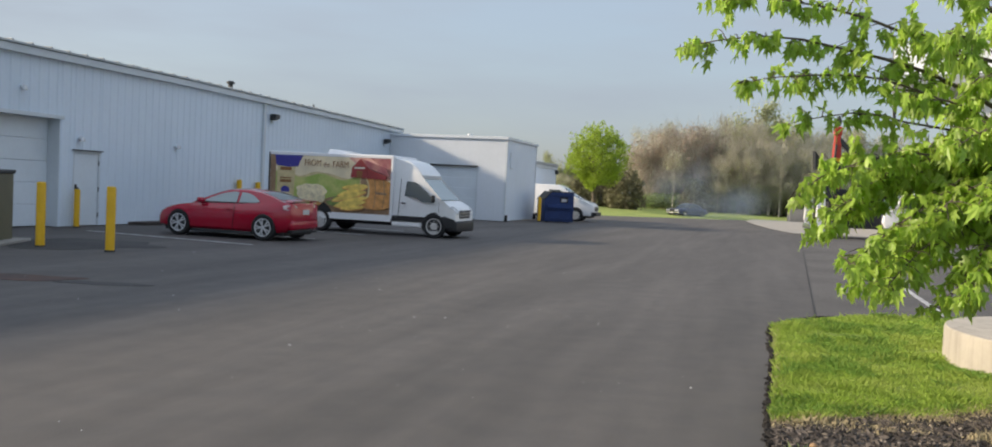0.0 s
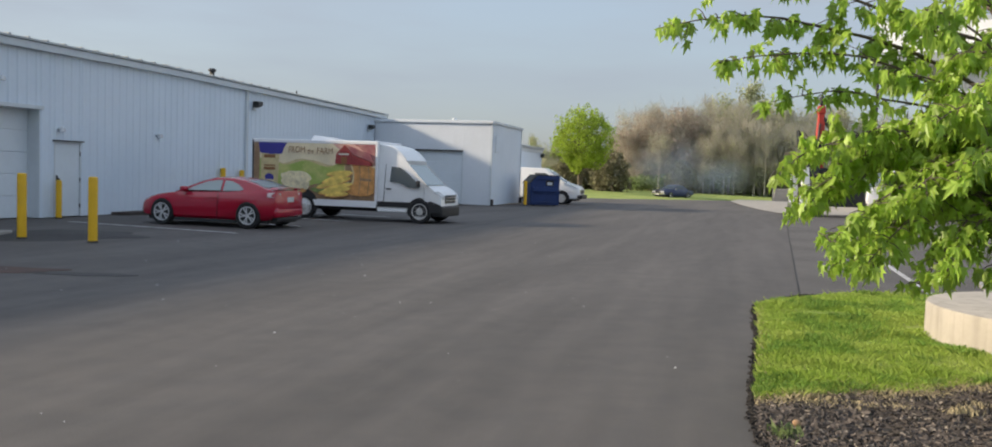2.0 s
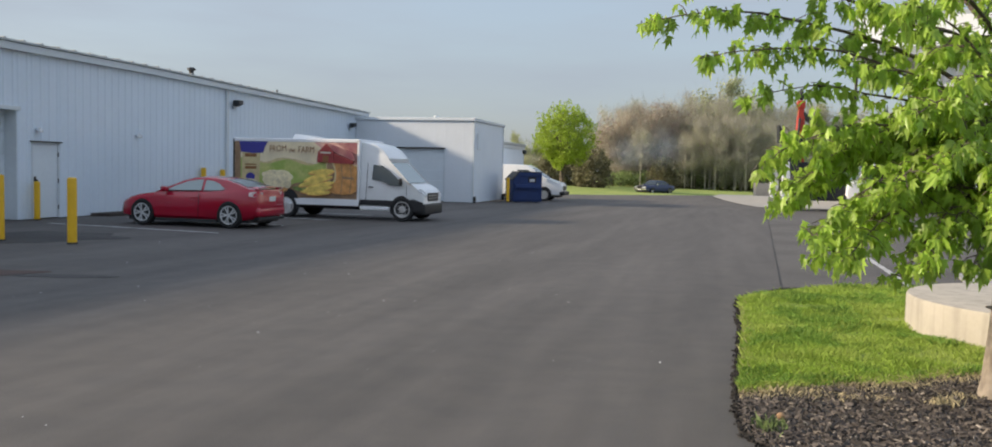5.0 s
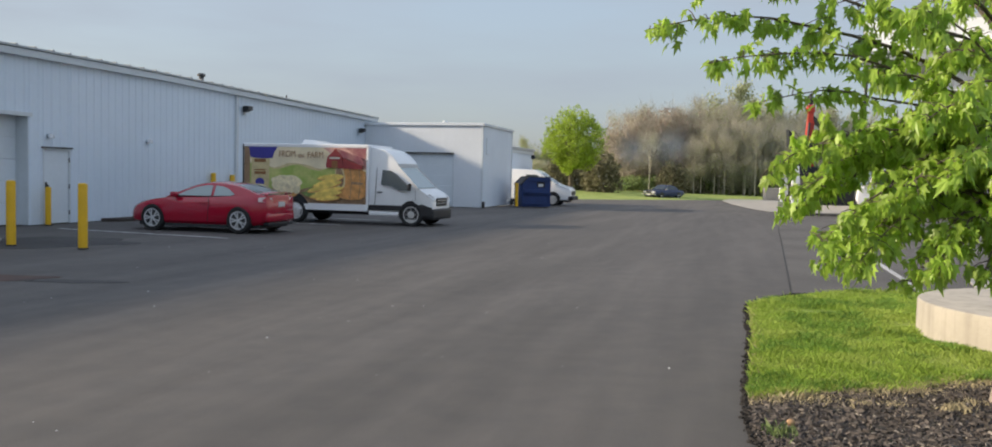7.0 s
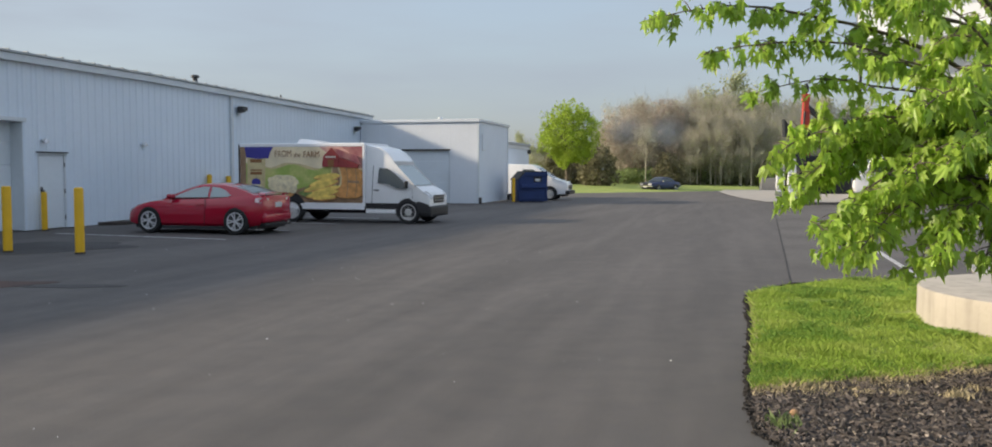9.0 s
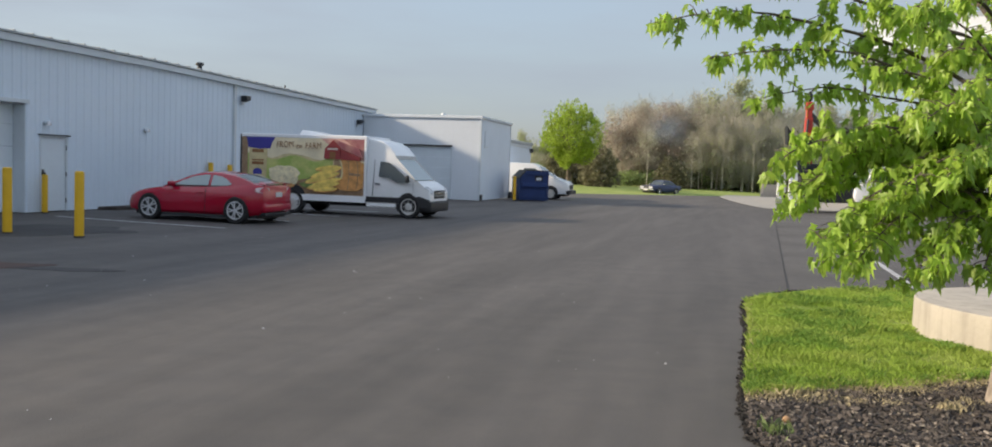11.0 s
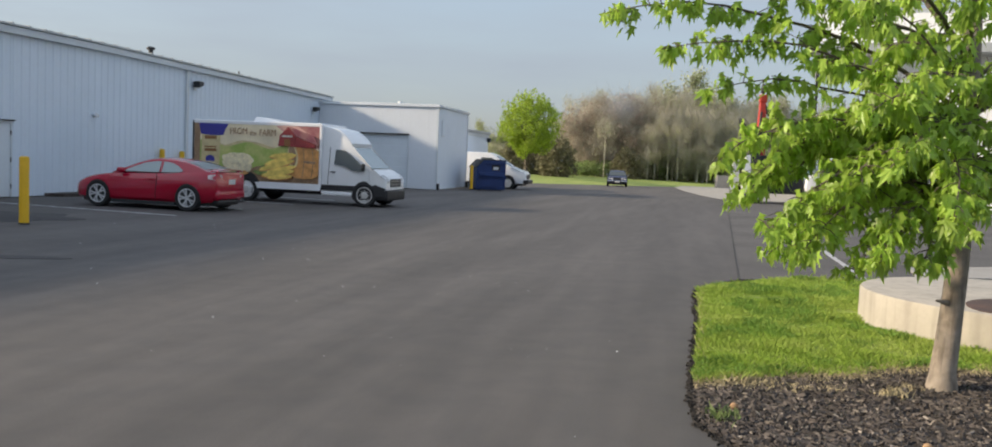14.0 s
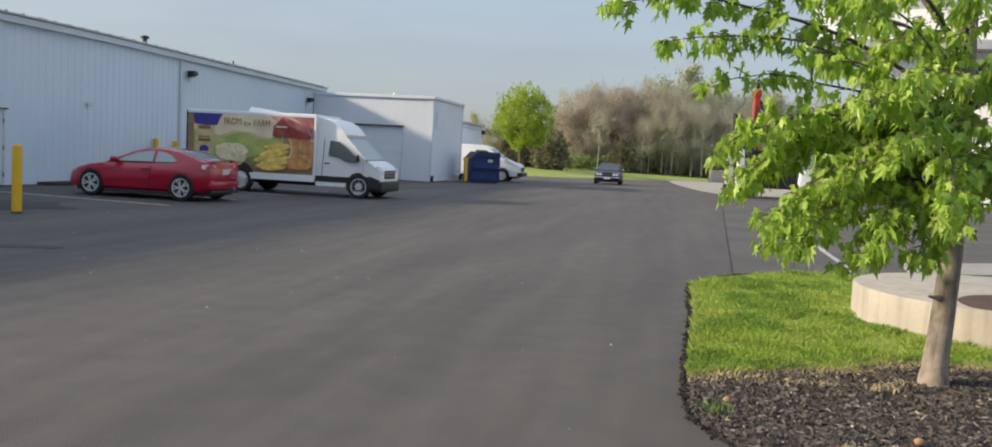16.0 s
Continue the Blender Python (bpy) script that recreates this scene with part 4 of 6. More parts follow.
        part("headlight", panel([(0.78, out * 0.92, 0.92), (1.02, out * 0.84, 0.84), (1.12, out * 0.76, 0.72), (1.1, out * 0.5, 0.72), (1.06, out * 0.55, 0.84), (0.9, out * 0.8, 0.96)], (0.7, out * 0.7, 0.1), 0.03), M_LIGHT, cabo)
        arch(ob, 0.0, out * 0.932, 0.4, out)
        wheel(ob, 0.0, out * 0.85, 0.345, 0.22, out, False, M_STEEL)
        wheel(ob, -3.9, out * 0.895, 0.36, 0.24, out, False, M_STEEL)
        arch(ob, -3.9, out * (hw + 0.002), 0.47, out)
    w = panel([(0.29, -0.84, 1.125), (0.29, 0.84, 1.125), (-0.48, 0.74, 1.71), (-0.48, -0.74, 1.71)], (0.6, 0, 0.8), 0.015)
    part("windshield", w, M_GLASS_REFLECT, cabo)
    part("bumper", box(0.42, 1.18, -0.86, 0.86, 0.2, 0.52, 0.07, seg=3), M_BLACK, ob, smooth=50)
    g = part("grille", box(1.09, 1.14, -0.48, 0.48, 0.6, 0.84, 0.02), M_BLACK, cabo)
    for z in (0.68, 0.77):
        part("grille_bar", box(1.13, 1.155, -0.46, 0.46, z - 0.012, z + 0.012, 0.004), M_CHROME, g)
    part("underbody", box(-5.5, 0.6, -0.55, 0.55, 0.28, 0.5, 0), M_BLACK, ob)
    part("mudguard", box(-5.2, -5.17, -0.9, 0.9, 0.2, 0.55), M_BLACK, ob)
    squeeze(ob, 0.95, 0.57)


delivery_van()


def dumpster():
    ob = thing("dumpster", pose(1.62, 45.2, ground_z(2, 46), 0, 0, 10), "dark blue steel dumpster with sloped lids", "dumpster")
    side = [(0, 0.05), (0.0, 1.12), (0.35, 1.52), (1.5, 1.52), (1.5, 0.05)]
    part("body", plate(side, 0.0, 1.8), M_BLUE, ob)
    part("lid", panel([(-0.03, -0.02, 1.12), (-0.03, 1.82, 1.12), (0.36, 1.82, 1.545), (0.36, -0.02, 1.545)], (-0.7, 0, 0.7), 0.04), M_BLACK, ob)
    part("lid", box(0.36, 1.55, -0.02, 1.82, 1.525, 1.57, 0.015), M_BLACK, ob)
    for z in (0.15, 0.62, 1.34):
        part("rib", box(0.36 if z > 1.2 else 0.0, 1.51, -0.05, 0.0, z, z + 0.08, 0.01), M_BLUE, ob)
    part("fork_pocket", box(0.1, 1.4, -0.16, 0.0, 0.72, 0.92, 0.02), M_BLUE, ob)
    for x in (0.03, 1.4):
        part("rib", box(x, x + 0.08, -0.052, -0.002, 0.15, 1.1, 0.01), M_BLUE, ob)
    part("sign_plate", box(0.78, 1.2, -0.012, -0.001, 1.02, 1.3), M_BLACK, ob)
    part("sign_label", box(0.86, 1.12, -0.018, -0.013, 1.06, 1.2), M_PLATE, ob)
    for x in (0.1, 1.2):
        for y in (0.1, 1.5):
            part("skid", box(x, x + 0.15, y, y + 0.15, 0, 0.055), M_DARK, ob)


dumpster()


def work_van():
    ob = thing("cargo_van", pose(3.72, 50.3, ground_z(3, 50), 0, 0, -14), "white cargo van parked beside the dumpster", "van")
    prof = [(-4.2, 0.35), (0.9, 0.32), (1.0, 0.5), (0.98, 0.86), (0.85, 1.02), (0.05, 1.2), (-0.75, 1.83), (-1.1, 1.98), (-4.1, 2.02), (-4.22, 1.8)]
    b = plate(prof, -0.95, 0.95)
    for v in b.verts:
        if v.co.z > 1.15:
            v.co.y *= 0.88
        if v.co.x > 0.8:
            v.co.y *= 0.93
    bmesh.ops.bevel(b, geom=[e for e in b.edges if abs(e.verts[0].co.y - e.verts[1].co.y) < 0.2], offset=0.06, segments=3, affect="EDGES", profile=0.5)
    body = part("body", b, M_WHITE, ob, smooth=35)
    part("windshield", panel([(0.03, -0.78, 1.22), (0.03, 0.78, 1.22), (-0.72, 0.75, 1.8), (-0.72, -0.75, 1.8)], (0.6, 0, 0.8), 0.015), M_GLASS, body)
    for out in (-1, 1):
        part("side_window", panel([(-1.6, out * 0.87, 1.22), (-1.55, out * 0.838, 1.7), (-0.95, out * 0.838, 1.7), (-0.2, out * 0.87, 1.22)], (0, out, 0.1), 0.02), M_GLASS, body)
        part("headlight", box(0.96, 1.01, out * 0.5, out * 0.8, 0.66, 0.84, 0.01), M_LIGHT, body)
        arch(ob, 0.0, out * 0.952, 0.42, out)
        arch(ob, -3.3, out * 0.952, 0.42, out)
        wheel(ob, 0.0, out * 0.88, 0.345, 0.22, out, False, M_STEEL)
        wheel(ob, -3.3, out * 0.88, 0.345, 0.22, out, False, M_STEEL)
        part("side_mirror", box(-0.3, -0.12, out * 0.96, out * 1.16, 1.22, 1.46, 0.03), M_BLACK, body)
    part("bumper", box(0.85, 1.14, -0.92, 0.92, 0.34, 0.55, 0.05), M_BLACK, ob)
    part("grille", box(0.97, 1.02, -0.48, 0.48, 0.6, 0.84, 0.01), M_DARK, body)
    part("underbody", box(-4.0, 0.8, -0.7, 0.7, 0.22, 0.36), M_BLACK, ob)


work_van()

# the old saloon that turns and drives up
saloon = thing("car", pose(17.0, 87.3, -0.3, 0, 0, 220), "dark blue old saloon car with chrome bumpers and four headlamps", "car")


def old_saloon(ob):
    """Length 4.5 m, origin on the ground between the axles."""
    part("body", hull([(-2.2, 0.42, 0.74, 0.72), (-2.1, 0.32, 0.83, 0.79), (-1.3, 0.24, 0.87, 0.84), (-0.4, 0.22, 0.88, 0.85), (0.6, 0.22, 0.87, 0.85), (1.4, 0.24, 0.85, 0.84), (2.0, 0.3, 0.82, 0.81), (2.2, 0.36, 0.78, 0.76)]), M_NAVY, ob, smooth=38)
    zb, zt, wb, wt = 0.86, 1.3, 0.78, 0.6
    part("roof", cabin([(-1.35, 0.87), (-0.85, 1.22), (-0.6, 1.29), (0.0, 1.31), (0.3, 1.27), (0.85, 0.87)], zb, zt, wb, wt), M_NAVY, ob, smooth=40)
    for out in (-1, 1):
        for pts in ([(0.72, 0.9), (0.32, 1.22), (-0.12, 1.25), (-0.12, 0.9)], [(-0.2, 0.9), (-0.2, 1.25), (-0.62, 1.24), (-0.95, 1.02), (-0.98, 0.9)]):
            part("side_window", panel([(x, out * (side_y(z, zb, zt, wb, wt) - 0.001), z) for x, z in pts], (0, out, 0.4), 0.008), M_GLASS, ob)
        for x in (-1.3, 1.32):
            arch(ob, x, out * 0.848, 0.35, out)
            wheel(ob, x, out * 0.77, 0.31, 0.18, out, False, M_CHROME)
        for y in (0.42, 0.62):
            part("headlight", cyl((2.16, out * y, 0.66), (2.25, out * y, 0.66), 0.085, n=14), M_LIGHT, ob)
        part("tail_light", box(-2.23, -2.17, out * 0.45, out * 0.7, 0.58, 0.7, 0.01), M_TAIL, ob)
        part("side_mirror", box(0.62, 0.74, out * 0.82, out * 0.96, 0.9, 1.0, 0.02), M_CHROME, ob)
    part("windshield", panel([(0.84, -0.7, 0.9), (0.84, 0.7, 0.9), (0.33, 0.58, 1.26), (0.33, -0.58, 1.26)], (0.6, 0, 0.8), 0.02), M_GLASS, ob)
    part("rear_window", panel([(-1.31, -0.68, 0.91), (-1.31, 0.68, 0.91), (-0.86, 0.58, 1.23), (-0.86, -0.58, 1.23)], (-0.6, 0, 0.8), 0.02), M_GLASS, ob)
    part("grille", box(2.15, 2.23, -0.32, 0.32, 0.55, 0.76, 0.01), M_DARK, ob)
    part("bumper", box(2.14, 2.32, -0.82, 0.82, 0.42, 0.52, 0.03), M_CHROME, ob, "chrome front bumper")
    part("bumper", box(-2.32, -2.14, -0.82, 0.82, 0.42, 0.52, 0.03), M_CHROME, ob, "chrome rear bumper")
    part("number_plate", box(2.32, 2.33, -0.2, 0.2, 0.36, 0.46), M_PLATE, ob)
    part("underbody", box(-1.9, 1.9, -0.7, 0.7, 0.17, 0.3), M_BLACK, ob)


old_saloon(saloon)


def crane_truck():
    ob = thing("crane_truck", pose(15.45, 42.9, 0, 0, 0, 176), "white truck with a folded red loader crane at its front", "crane truck")
    prof = [(-4.0, 0.6), (-1.9, 0.55), (-1.75, 0.8), (-1.8, 1.3), (-2.3, 1.45), (-2.6, 2.3), (-4.0, 2.4)]
    b = plate(prof, -1.15, 1.15)
    bmesh.ops.bevel(b, geom=b.edges[:], offset=0.06, segments=2, affect="EDGES", profile=0.5)
    cab = part("cab", b, M_WHITE, ob, smooth=35)
    part("windshield", panel([(-2.28, -1.0, 1.5), (-2.28, 1.0, 1.5), (-2.57, 0.95, 2.2), (-2.57, -0.95, 2.2)], (1, 0, 0.3), 0.02), M_GLASS, cab)
    for out in (-1, 1):
        part("side_window", panel([(-3.7, out * 1.15, 1.5), (-3.7, out * 1.15, 2.2), (-2.75, out * 1.15, 2.2), (-2.5, out * 1.15, 1.5)], (0, out, 0), 0.015), M_GLASS, cab)
        part("side_mirror", box(-2.5, -2.4, out * 1.25, out * 1.5, 1.5, 2.0, 0.02), M_BLACK, cab)
        part("front_fender", plate([(0.86, 0.5), (1.08, 0.45), (1.26, 0.75), (1.22, 1.6), (1.12, 2.25), (0.94, 2.3), (0.86, 1.3)], out * 0.96, out * 1.15), M_WHITE, ob, "white front fender")
        for x in (0.62, -7.4, -8.6):
            wheel(ob, x, out * 0.98, 0.46, 0.3, out, False, M_STEEL)
    part("front_frame", box(-1.7, 0.6, -0.95, 0.95, 0.5, 1.35, 0.03), M_BLACK, ob)
    part("bumper", box(1.0, 1.3, -1.1, 1.1, 0.35, 0.6, 0.04), M_CHROME, ob)
    part("chassis", box(-10.0, 0.9, -0.45, 0.45, 0.55, 0.85), M_BLACK, ob)
    part("flatbed", box(-10.4, -4.1, -1.2, 1.2, 1.0, 1.16, 0.02), M_DARK, ob)
    for k in range(4):
        for out in (-1, 1):
            part("side_board", box(-10.3 + k * 1.55, -10.3 + k * 1.55 + 1.5, out * 1.14, out * 1.2, 1.17, 1.85, 0.015), M_WHITE, ob, "white drop side board")
    part("fuel_tank", cyl((-4.9, 0.9, 0.75), (-4.2, 0.9, 0.75), 0.28, n=16), M_CHROME, ob)
    part("crane_base", box(-0.4, 0.6, -0.6, 0.6, 1.35, 2.3, 0.06), M_BLACK, ob)
    col = part("crane_column", loft([[(0.2 + a * w, b * w, z) for a, b in ((-1, -1), (1, -1), (1, 1), (-1, 1))] for z, w in ((2.2, 0.2), (3.4, 0.19), (4.3, 0.15), (4.9, 0.12))]), M_ORANGE_RED, ob, "red crane column")
    part("warning_label", box(0.08, 0.32, 0.195, 0.206, 3.3, 3.75), M_YELLOW, col)
    for y in (-0.26, 0.26):
        part("hydraulic_ram", cyl((0.45, y, 2.3), (0.28, y * 0.6, 4.4), 0.05, n=10), M_DARK, col)
    part("crane_boom", loft([[(0.1 - 1.6 * f, y, 4.6 - 1.4 * f + z) for y, z in ((-0.14, -0.14), (0.14, -0.14), (0.14, 0.14), (-0.14, 0.14))] for f in (0, 0.5, 1)]), M_DARK, ob, "dark folded crane boom")
    part("crane_head", box(0.02, 0.38, -0.15, 0.15, 4.85, 5.25, 0.06), M_ORANGE_RED, ob)
    part("crane_hook", lathe([(0.05, 5.3), (0.22, 5.4), (0.24, 5.6), (0.1, 5.8)], 12, m=pose(0.2, 0, -0.05) @ Matrix.Diagonal((0.6, 0.6, 1, 1))), M_BLACK, ob)
    part("stabiliser", plate([(-0.3, 3.05), (1.2, 3.2), (1.25, 4.05), (0.95, 3.65), (0.3, 3.45), (-0.3, 3.4)], -0.25, 0.25), M_BLACK, ob)
    part("stabiliser", plate([(-2.6, 2.9), (-0.9, 3.2), (-0.9, 3.6), (-1.6, 3.6)], -0.25, 0.25), M_BLACK, ob)
    part("rack_post", box(0.3, 0.42, -0.06, 0.06, 1.3, 3.3), M_DARK, ob)
    part("side_panel", box(0.35, 0.9, 0.62, 0.7, 1.7, 2.6, 0.03), M_DARK, ob)


crane_truck()

white_hall = thing("white_building", pose(21.0, 50.5, 0, 0, 0, -23), "tall white metal building with a grey canopy edge", "building")
for k in range(14):
    part("wall_panel", box(k * 2.2, k * 2.2 + 2.18, 0, 0.2, 8.3 if k < 2 else -0.1, 10.6, 0.01), M_WHITE, white_hall)
part("wall", box(-0.2, 0.0, 0.0, 30.0, 8.3, 10.6), M_WHITE, white_hall)
part("wall", box(4.2, 4.38, 0.2, 30.0, -0.1, 10.6), M_WHITE, white_hall)
part("wall", box(4.4, 30.8, 29.8, 30.0, -0.1, 10.6), M_WHITE, white_hall)
part("roof", box(-0.3, 31.2, 0.25, 30.0, 10.6, 10.9, 0.02), M_ROOF, white_hall)
part("canopy", box(-0.6, 30.8, -1.6, -0.02, 8.25, 8.75, 0.03), M_ROOF, white_hall, "dark grey canopy edge")
part("downspout", box(-0.05, 0.1, -0.15, -0.02, 0, 8.2), M_DARK, white_hall)
block = thing("concrete_block", pose(27.7, 88.0, -0.391), "pale concrete barrier block on the apron", "concrete block")
part("block", box(-0.65, 0.9, -0.4, 0.4, 0.03, 1.3, 0.04), M_CONCRETE, block)
part("lifting_eye", box(0.0, 0.25, -0.05, 0.05, 1.3, 1.37, 0.02), M_DARK, block)


# ---- planted island ----
def island_z(x, y):
    return 0.05 + 0.03 * math.sin(0.8 * x) * math.sin(0.6 * y)


LEFT = [(2.35, 3.9), (1.95, 4.6), (1.76, 5.15), (1.68, 5.6), (1.78, 6.1), (1.95, 6.75), (2.3, 7.9), (2.68, 9.15), (3.05, 10.5), (3.3, 11.4)]
TOPE = [(3.5, 11.75), (4.3, 12.6), (5.6, 13.0), (8.5, 13.3), (13.0, 13.5)]


def left_x(y):
    for (xa, ya), (xb, yb) in zip(LEFT, LEFT[1:]):
        if ya <= y <= yb:
            return xa + (xb - xa) * (y - ya) / (yb - ya)
    return LEFT[0][0] if y < LEFT[0][1] else 3.3 + (y - 11.4) * 1.0


def top_y(x):
    for (xa, ya), (xb, yb) in zip([LEFT[-1]] + TOPE, TOPE):
        if xa <= x <= xb:
            return ya + (yb - ya) * (x - xa) / (xb - xa)
    return 13.5


def seam_y(x):
    """Where the mulch meets the lawn."""
    return 6.72 + 0.13 * (x - 2) + 0.1 * math.sin(2.1 * x) + 0.06 * math.sin(5.3 * x)


def island(lo, hi, lift):
    """A strip of the island between two lines across it."""
    b = bmesh.new()
    xs = [1.66 + 0.12 * k for k in range(96)]
    cols = []
    for x in xs:
        y0, y1 = lo(x), hi(x)
        ys = [y0 + (y1 - y0) * k / 12 for k in range(13)] if y1 > y0 + 0.02 else None
        cols.append([b.verts.new((x, y, island_z(x, y) * min(1, 0.25 + 2.5 * max(0.0, x - left_x(y)), 0.25 + 2.5 * max(0.0, top_y(x) - y)) + lift + 0.012 * noise.noise((x * 9, y * 9, 0)))) for y in ys] if ys else None)
    for a, c in zip(cols, cols[1:]):
        if a and c:
            for k in range(12):
                b.faces.new((a[k], c[k], c[k + 1], a[k + 1]))
    return b


def low_y(x):
    """The island's outline on the camera's side of x."""
    ys = [y for y in np.arange(3.9, 12.0, 0.05) if left_x(y) <= x]
    return min(ys) if ys else 99


def lawn_hi(x):
    ys = [y for y in np.arange(3.9, 13.6, 0.05) if left_x(y) <= x and y <= top_y(x)]
    return max(ys) if ys else -99


tagged(part("planting_bed", island(lambda x: low_y(x) if x < 2.35 else 3.2, lambda x: min(seam_y(x), lawn_hi(x)), 0.0), M_MULCH, smooth=60), "bed of dark brown bark mulch at the asphalt edge", "mulch bed", kind="structure")
tagged(part("lawn", island(lambda x: max(seam_y(x), low_y(x)), lawn_hi, 0.0), M_GRASS, smooth=60), "small patch of bright spring lawn", "lawn", kind="structure")

PLANTER = (6.0, 8.93, 1.59)


def tufts(count, seed, where, h0, h1, width, mat, name, label):
    rnd = random.Random(seed)
    vs, fs = [], []
    while len(fs) < count:
        p = where(rnd)
        if p is None:
            continue
        x, y = p
        if (x - PLANTER[0]) ** 2 + (y - PLANTER[1]) ** 2 < (PLANTER[2] + 0.02) ** 2:
            continue
        z = island_z(x, y) * min(1, 0.25 + 2.5 * max(0.0, x - left_x(y)))
        a = rnd.random() * 6.28
        h = (h0 + (h1 - h0) * rnd.random() ** 1.5) * (0.85 + 0.9 * noise.noise((x * 2.2, y * 2.2, 0)))
        h = max(h, 0.01)
        dx, dy = width * math.cos(a), width * math.sin(a)
        lx, ly = rnd.gauss(0, 0.45) * h, rnd.gauss(0, 0.45) * h
        n = len(vs)
        vs += [(x - dx, y - dy, z - 0.01), (x + dx, y + dy, z - 0.01), (x + dx * 0.7 + lx * 0.4, y + dy * 0.7 + ly * 0.4, z + h * 0.6), (x + lx, y + ly, z + h)]
        fs += [(n, n + 1, n + 2), (n, n + 2, n + 3)]
    me = bpy.data.meshes.new(name)
    me.from_pydata(vs, [], fs)
    me.materials.append(mat)
    return tagged(new(name, me), label, "grass", kind="stuff")


def on_lawn(rnd):
    x, y = 1.9 + 5.6 * rnd.random() ** 1.2, 6.6 + 6.6 * rnd.random() ** 1.1
    if x < left_x(y) + 0.03 or y < seam_y(x) + 0.1 * rnd.random() - 0.02 or y > top_y(x) - 0.03:
        return None
    return x, y


def on_deep(rnd):
    p = on_lawn(rnd)
    return p if p and noise.noise((p[0] * 1.6, p[1] * 1.1, 4.0)) + 0.5 * noise.noise((p[0] * 5, p[1] * 5, 2.0)) > 0.12 else None


def on_back(rnd):
    x = 3.4 + 2.6 * rnd.random()
    return (x, top_y(x) - 0.1 + rnd.gauss(0, 0.05)) if noise.noise((x * 5, 0, 3)) > -0.1 else None


def on_seam(rnd):
    x = 1.9 + 5.5 * rnd.random()
    y = seam_y(x) + rnd.gauss(0.06, 0.1 + 0.1 * max(0.0, noise.noise((x * 1.7, 8.0, 0)) + (0.6 if x < 3.0 else 0.0)))
    return (x, y) if x > left_x(y) + 0.02 else None


def on_rim(rnd):
    y = 6.7 + 4.8 * rnd.random()
    return left_x(y) + 0.03 + abs(rnd.gauss(0, 0.05)), y


tufts(220000, 11, on_lawn, 0.018, 0.065, 0.0017, M_BLADE, "grass_blades", "short uneven blades of bright green grass")
tufts(60000, 16, on_deep, 0.025, 0.08, 0.0017, M_BLADE_DEEP, "grass_blades", "darker lusher tufts in the lawn")
tufts(40000, 12, on_seam, 0.012, 0.045, 0.0016, M_STRAW, "dry_grass", "strip of dry straw-coloured grass along the mulch")
tufts(220, 17, on_back, 0.03, 0.11, 0.003, M_BLADE, "weeds", "tall green weeds along the lawn's edge")
tufts(2600, 13, on_rim, 0.015, 0.05, 0.002, M_STRAW, "dry_grass", "dry grass along the asphalt edge")


M_GREENWEED = material("weed_leaf", (0.13, 0.19, 0.06), 0.7, var=0.2, scale=3, fine=20, spread=0.3)


def weeds():
    rnd = random.Random(6)
    spots = [(2.9, 6.45), (3.25, 6.3), (4.05, 5.95), (2.35, 4.9), (3.5, 6.5), (2.7, 6.5)]
    def where(r):
        cx, cy = spots[int(r.random() * len(spots))]
        return cx + r.gauss(0, 0.05), cy + r.gauss(0, 0.05)
    tufts(1500, 14, where, 0.02, 0.07, 0.0014, M_STRAW, "weeds", "dry weed tufts in the mulch")
    tufts(260, 15, lambda r: (1.86 + r.gauss(0, 0.05), 5.72 + r.gauss(0, 0.09)), 0.02, 0.08, 0.004, M_GREENWEED, "weeds", "green weed at the corner of the bed")


weeds()


def chips(count, seed, mat, name, label, spill=False):
    """Loose splinters of bark."""
    rnd = random.Random(seed)
    vs, fs = [], []
    made = 0
    while made < count:
        if spill == "back":
            x = 3.3 + 1.5 * rnd.random()
            y = top_y(x) + abs(rnd.gauss(0.0, 0.05)) - 0.02
            z = 0.004
        elif spill:
            y = 3.9 + 7.6 * rnd.random()
            x = left_x(y) - abs(rnd.gauss(0.0, 0.022)) + 0.02
            z = 0.004
        else:
            x, y = 1.7 + 4.6 * rnd.random(), 3.3 + 3.9 * rnd.random()
            if x < left_x(y) + 0.01 or y > seam_y(x) + 0.03:
                continue
            z = island_z(x, y) * min(1, 0.25 + 2.5 * max(0.0, x - left_x(y)))
        made += 1
        l, w, h = (0.01 + 0.035 * rnd.random() ** 2) * (0.6 if spill else 1), 0.004 + 0.007 * rnd.random(), 0.003 + 0.005 * rnd.random()
        m = Matrix.Translation((x, y, z + h)) @ Euler((rnd.gauss(0, 0.35), rnd.gauss(0, 0.35), rnd.random() * 6.28)).to_matrix().to_4x4()
        n = len(vs)
        vs += [tuple(m @ Vector(p)) for p in ((-l, -w, -h), (l, -w * 0.5, -h), (l * 0.9, w, -h), (-l, w * 0.6, -h), (-l * 0.8, 0, h), (l * 0.8, 0, h))]
        fs += [(n, n + 1, n + 5, n + 4), (n + 1, n + 2, n + 5), (n + 2, n + 3, n + 4, n + 5), (n + 3, n, n + 4)]
    me = bpy.data.meshes.new(name)
    me.from_pydata(vs, [], fs)
    me.materials.append(mat)
    return tagged(new(name, me), label, "mulch", kind="stuff")


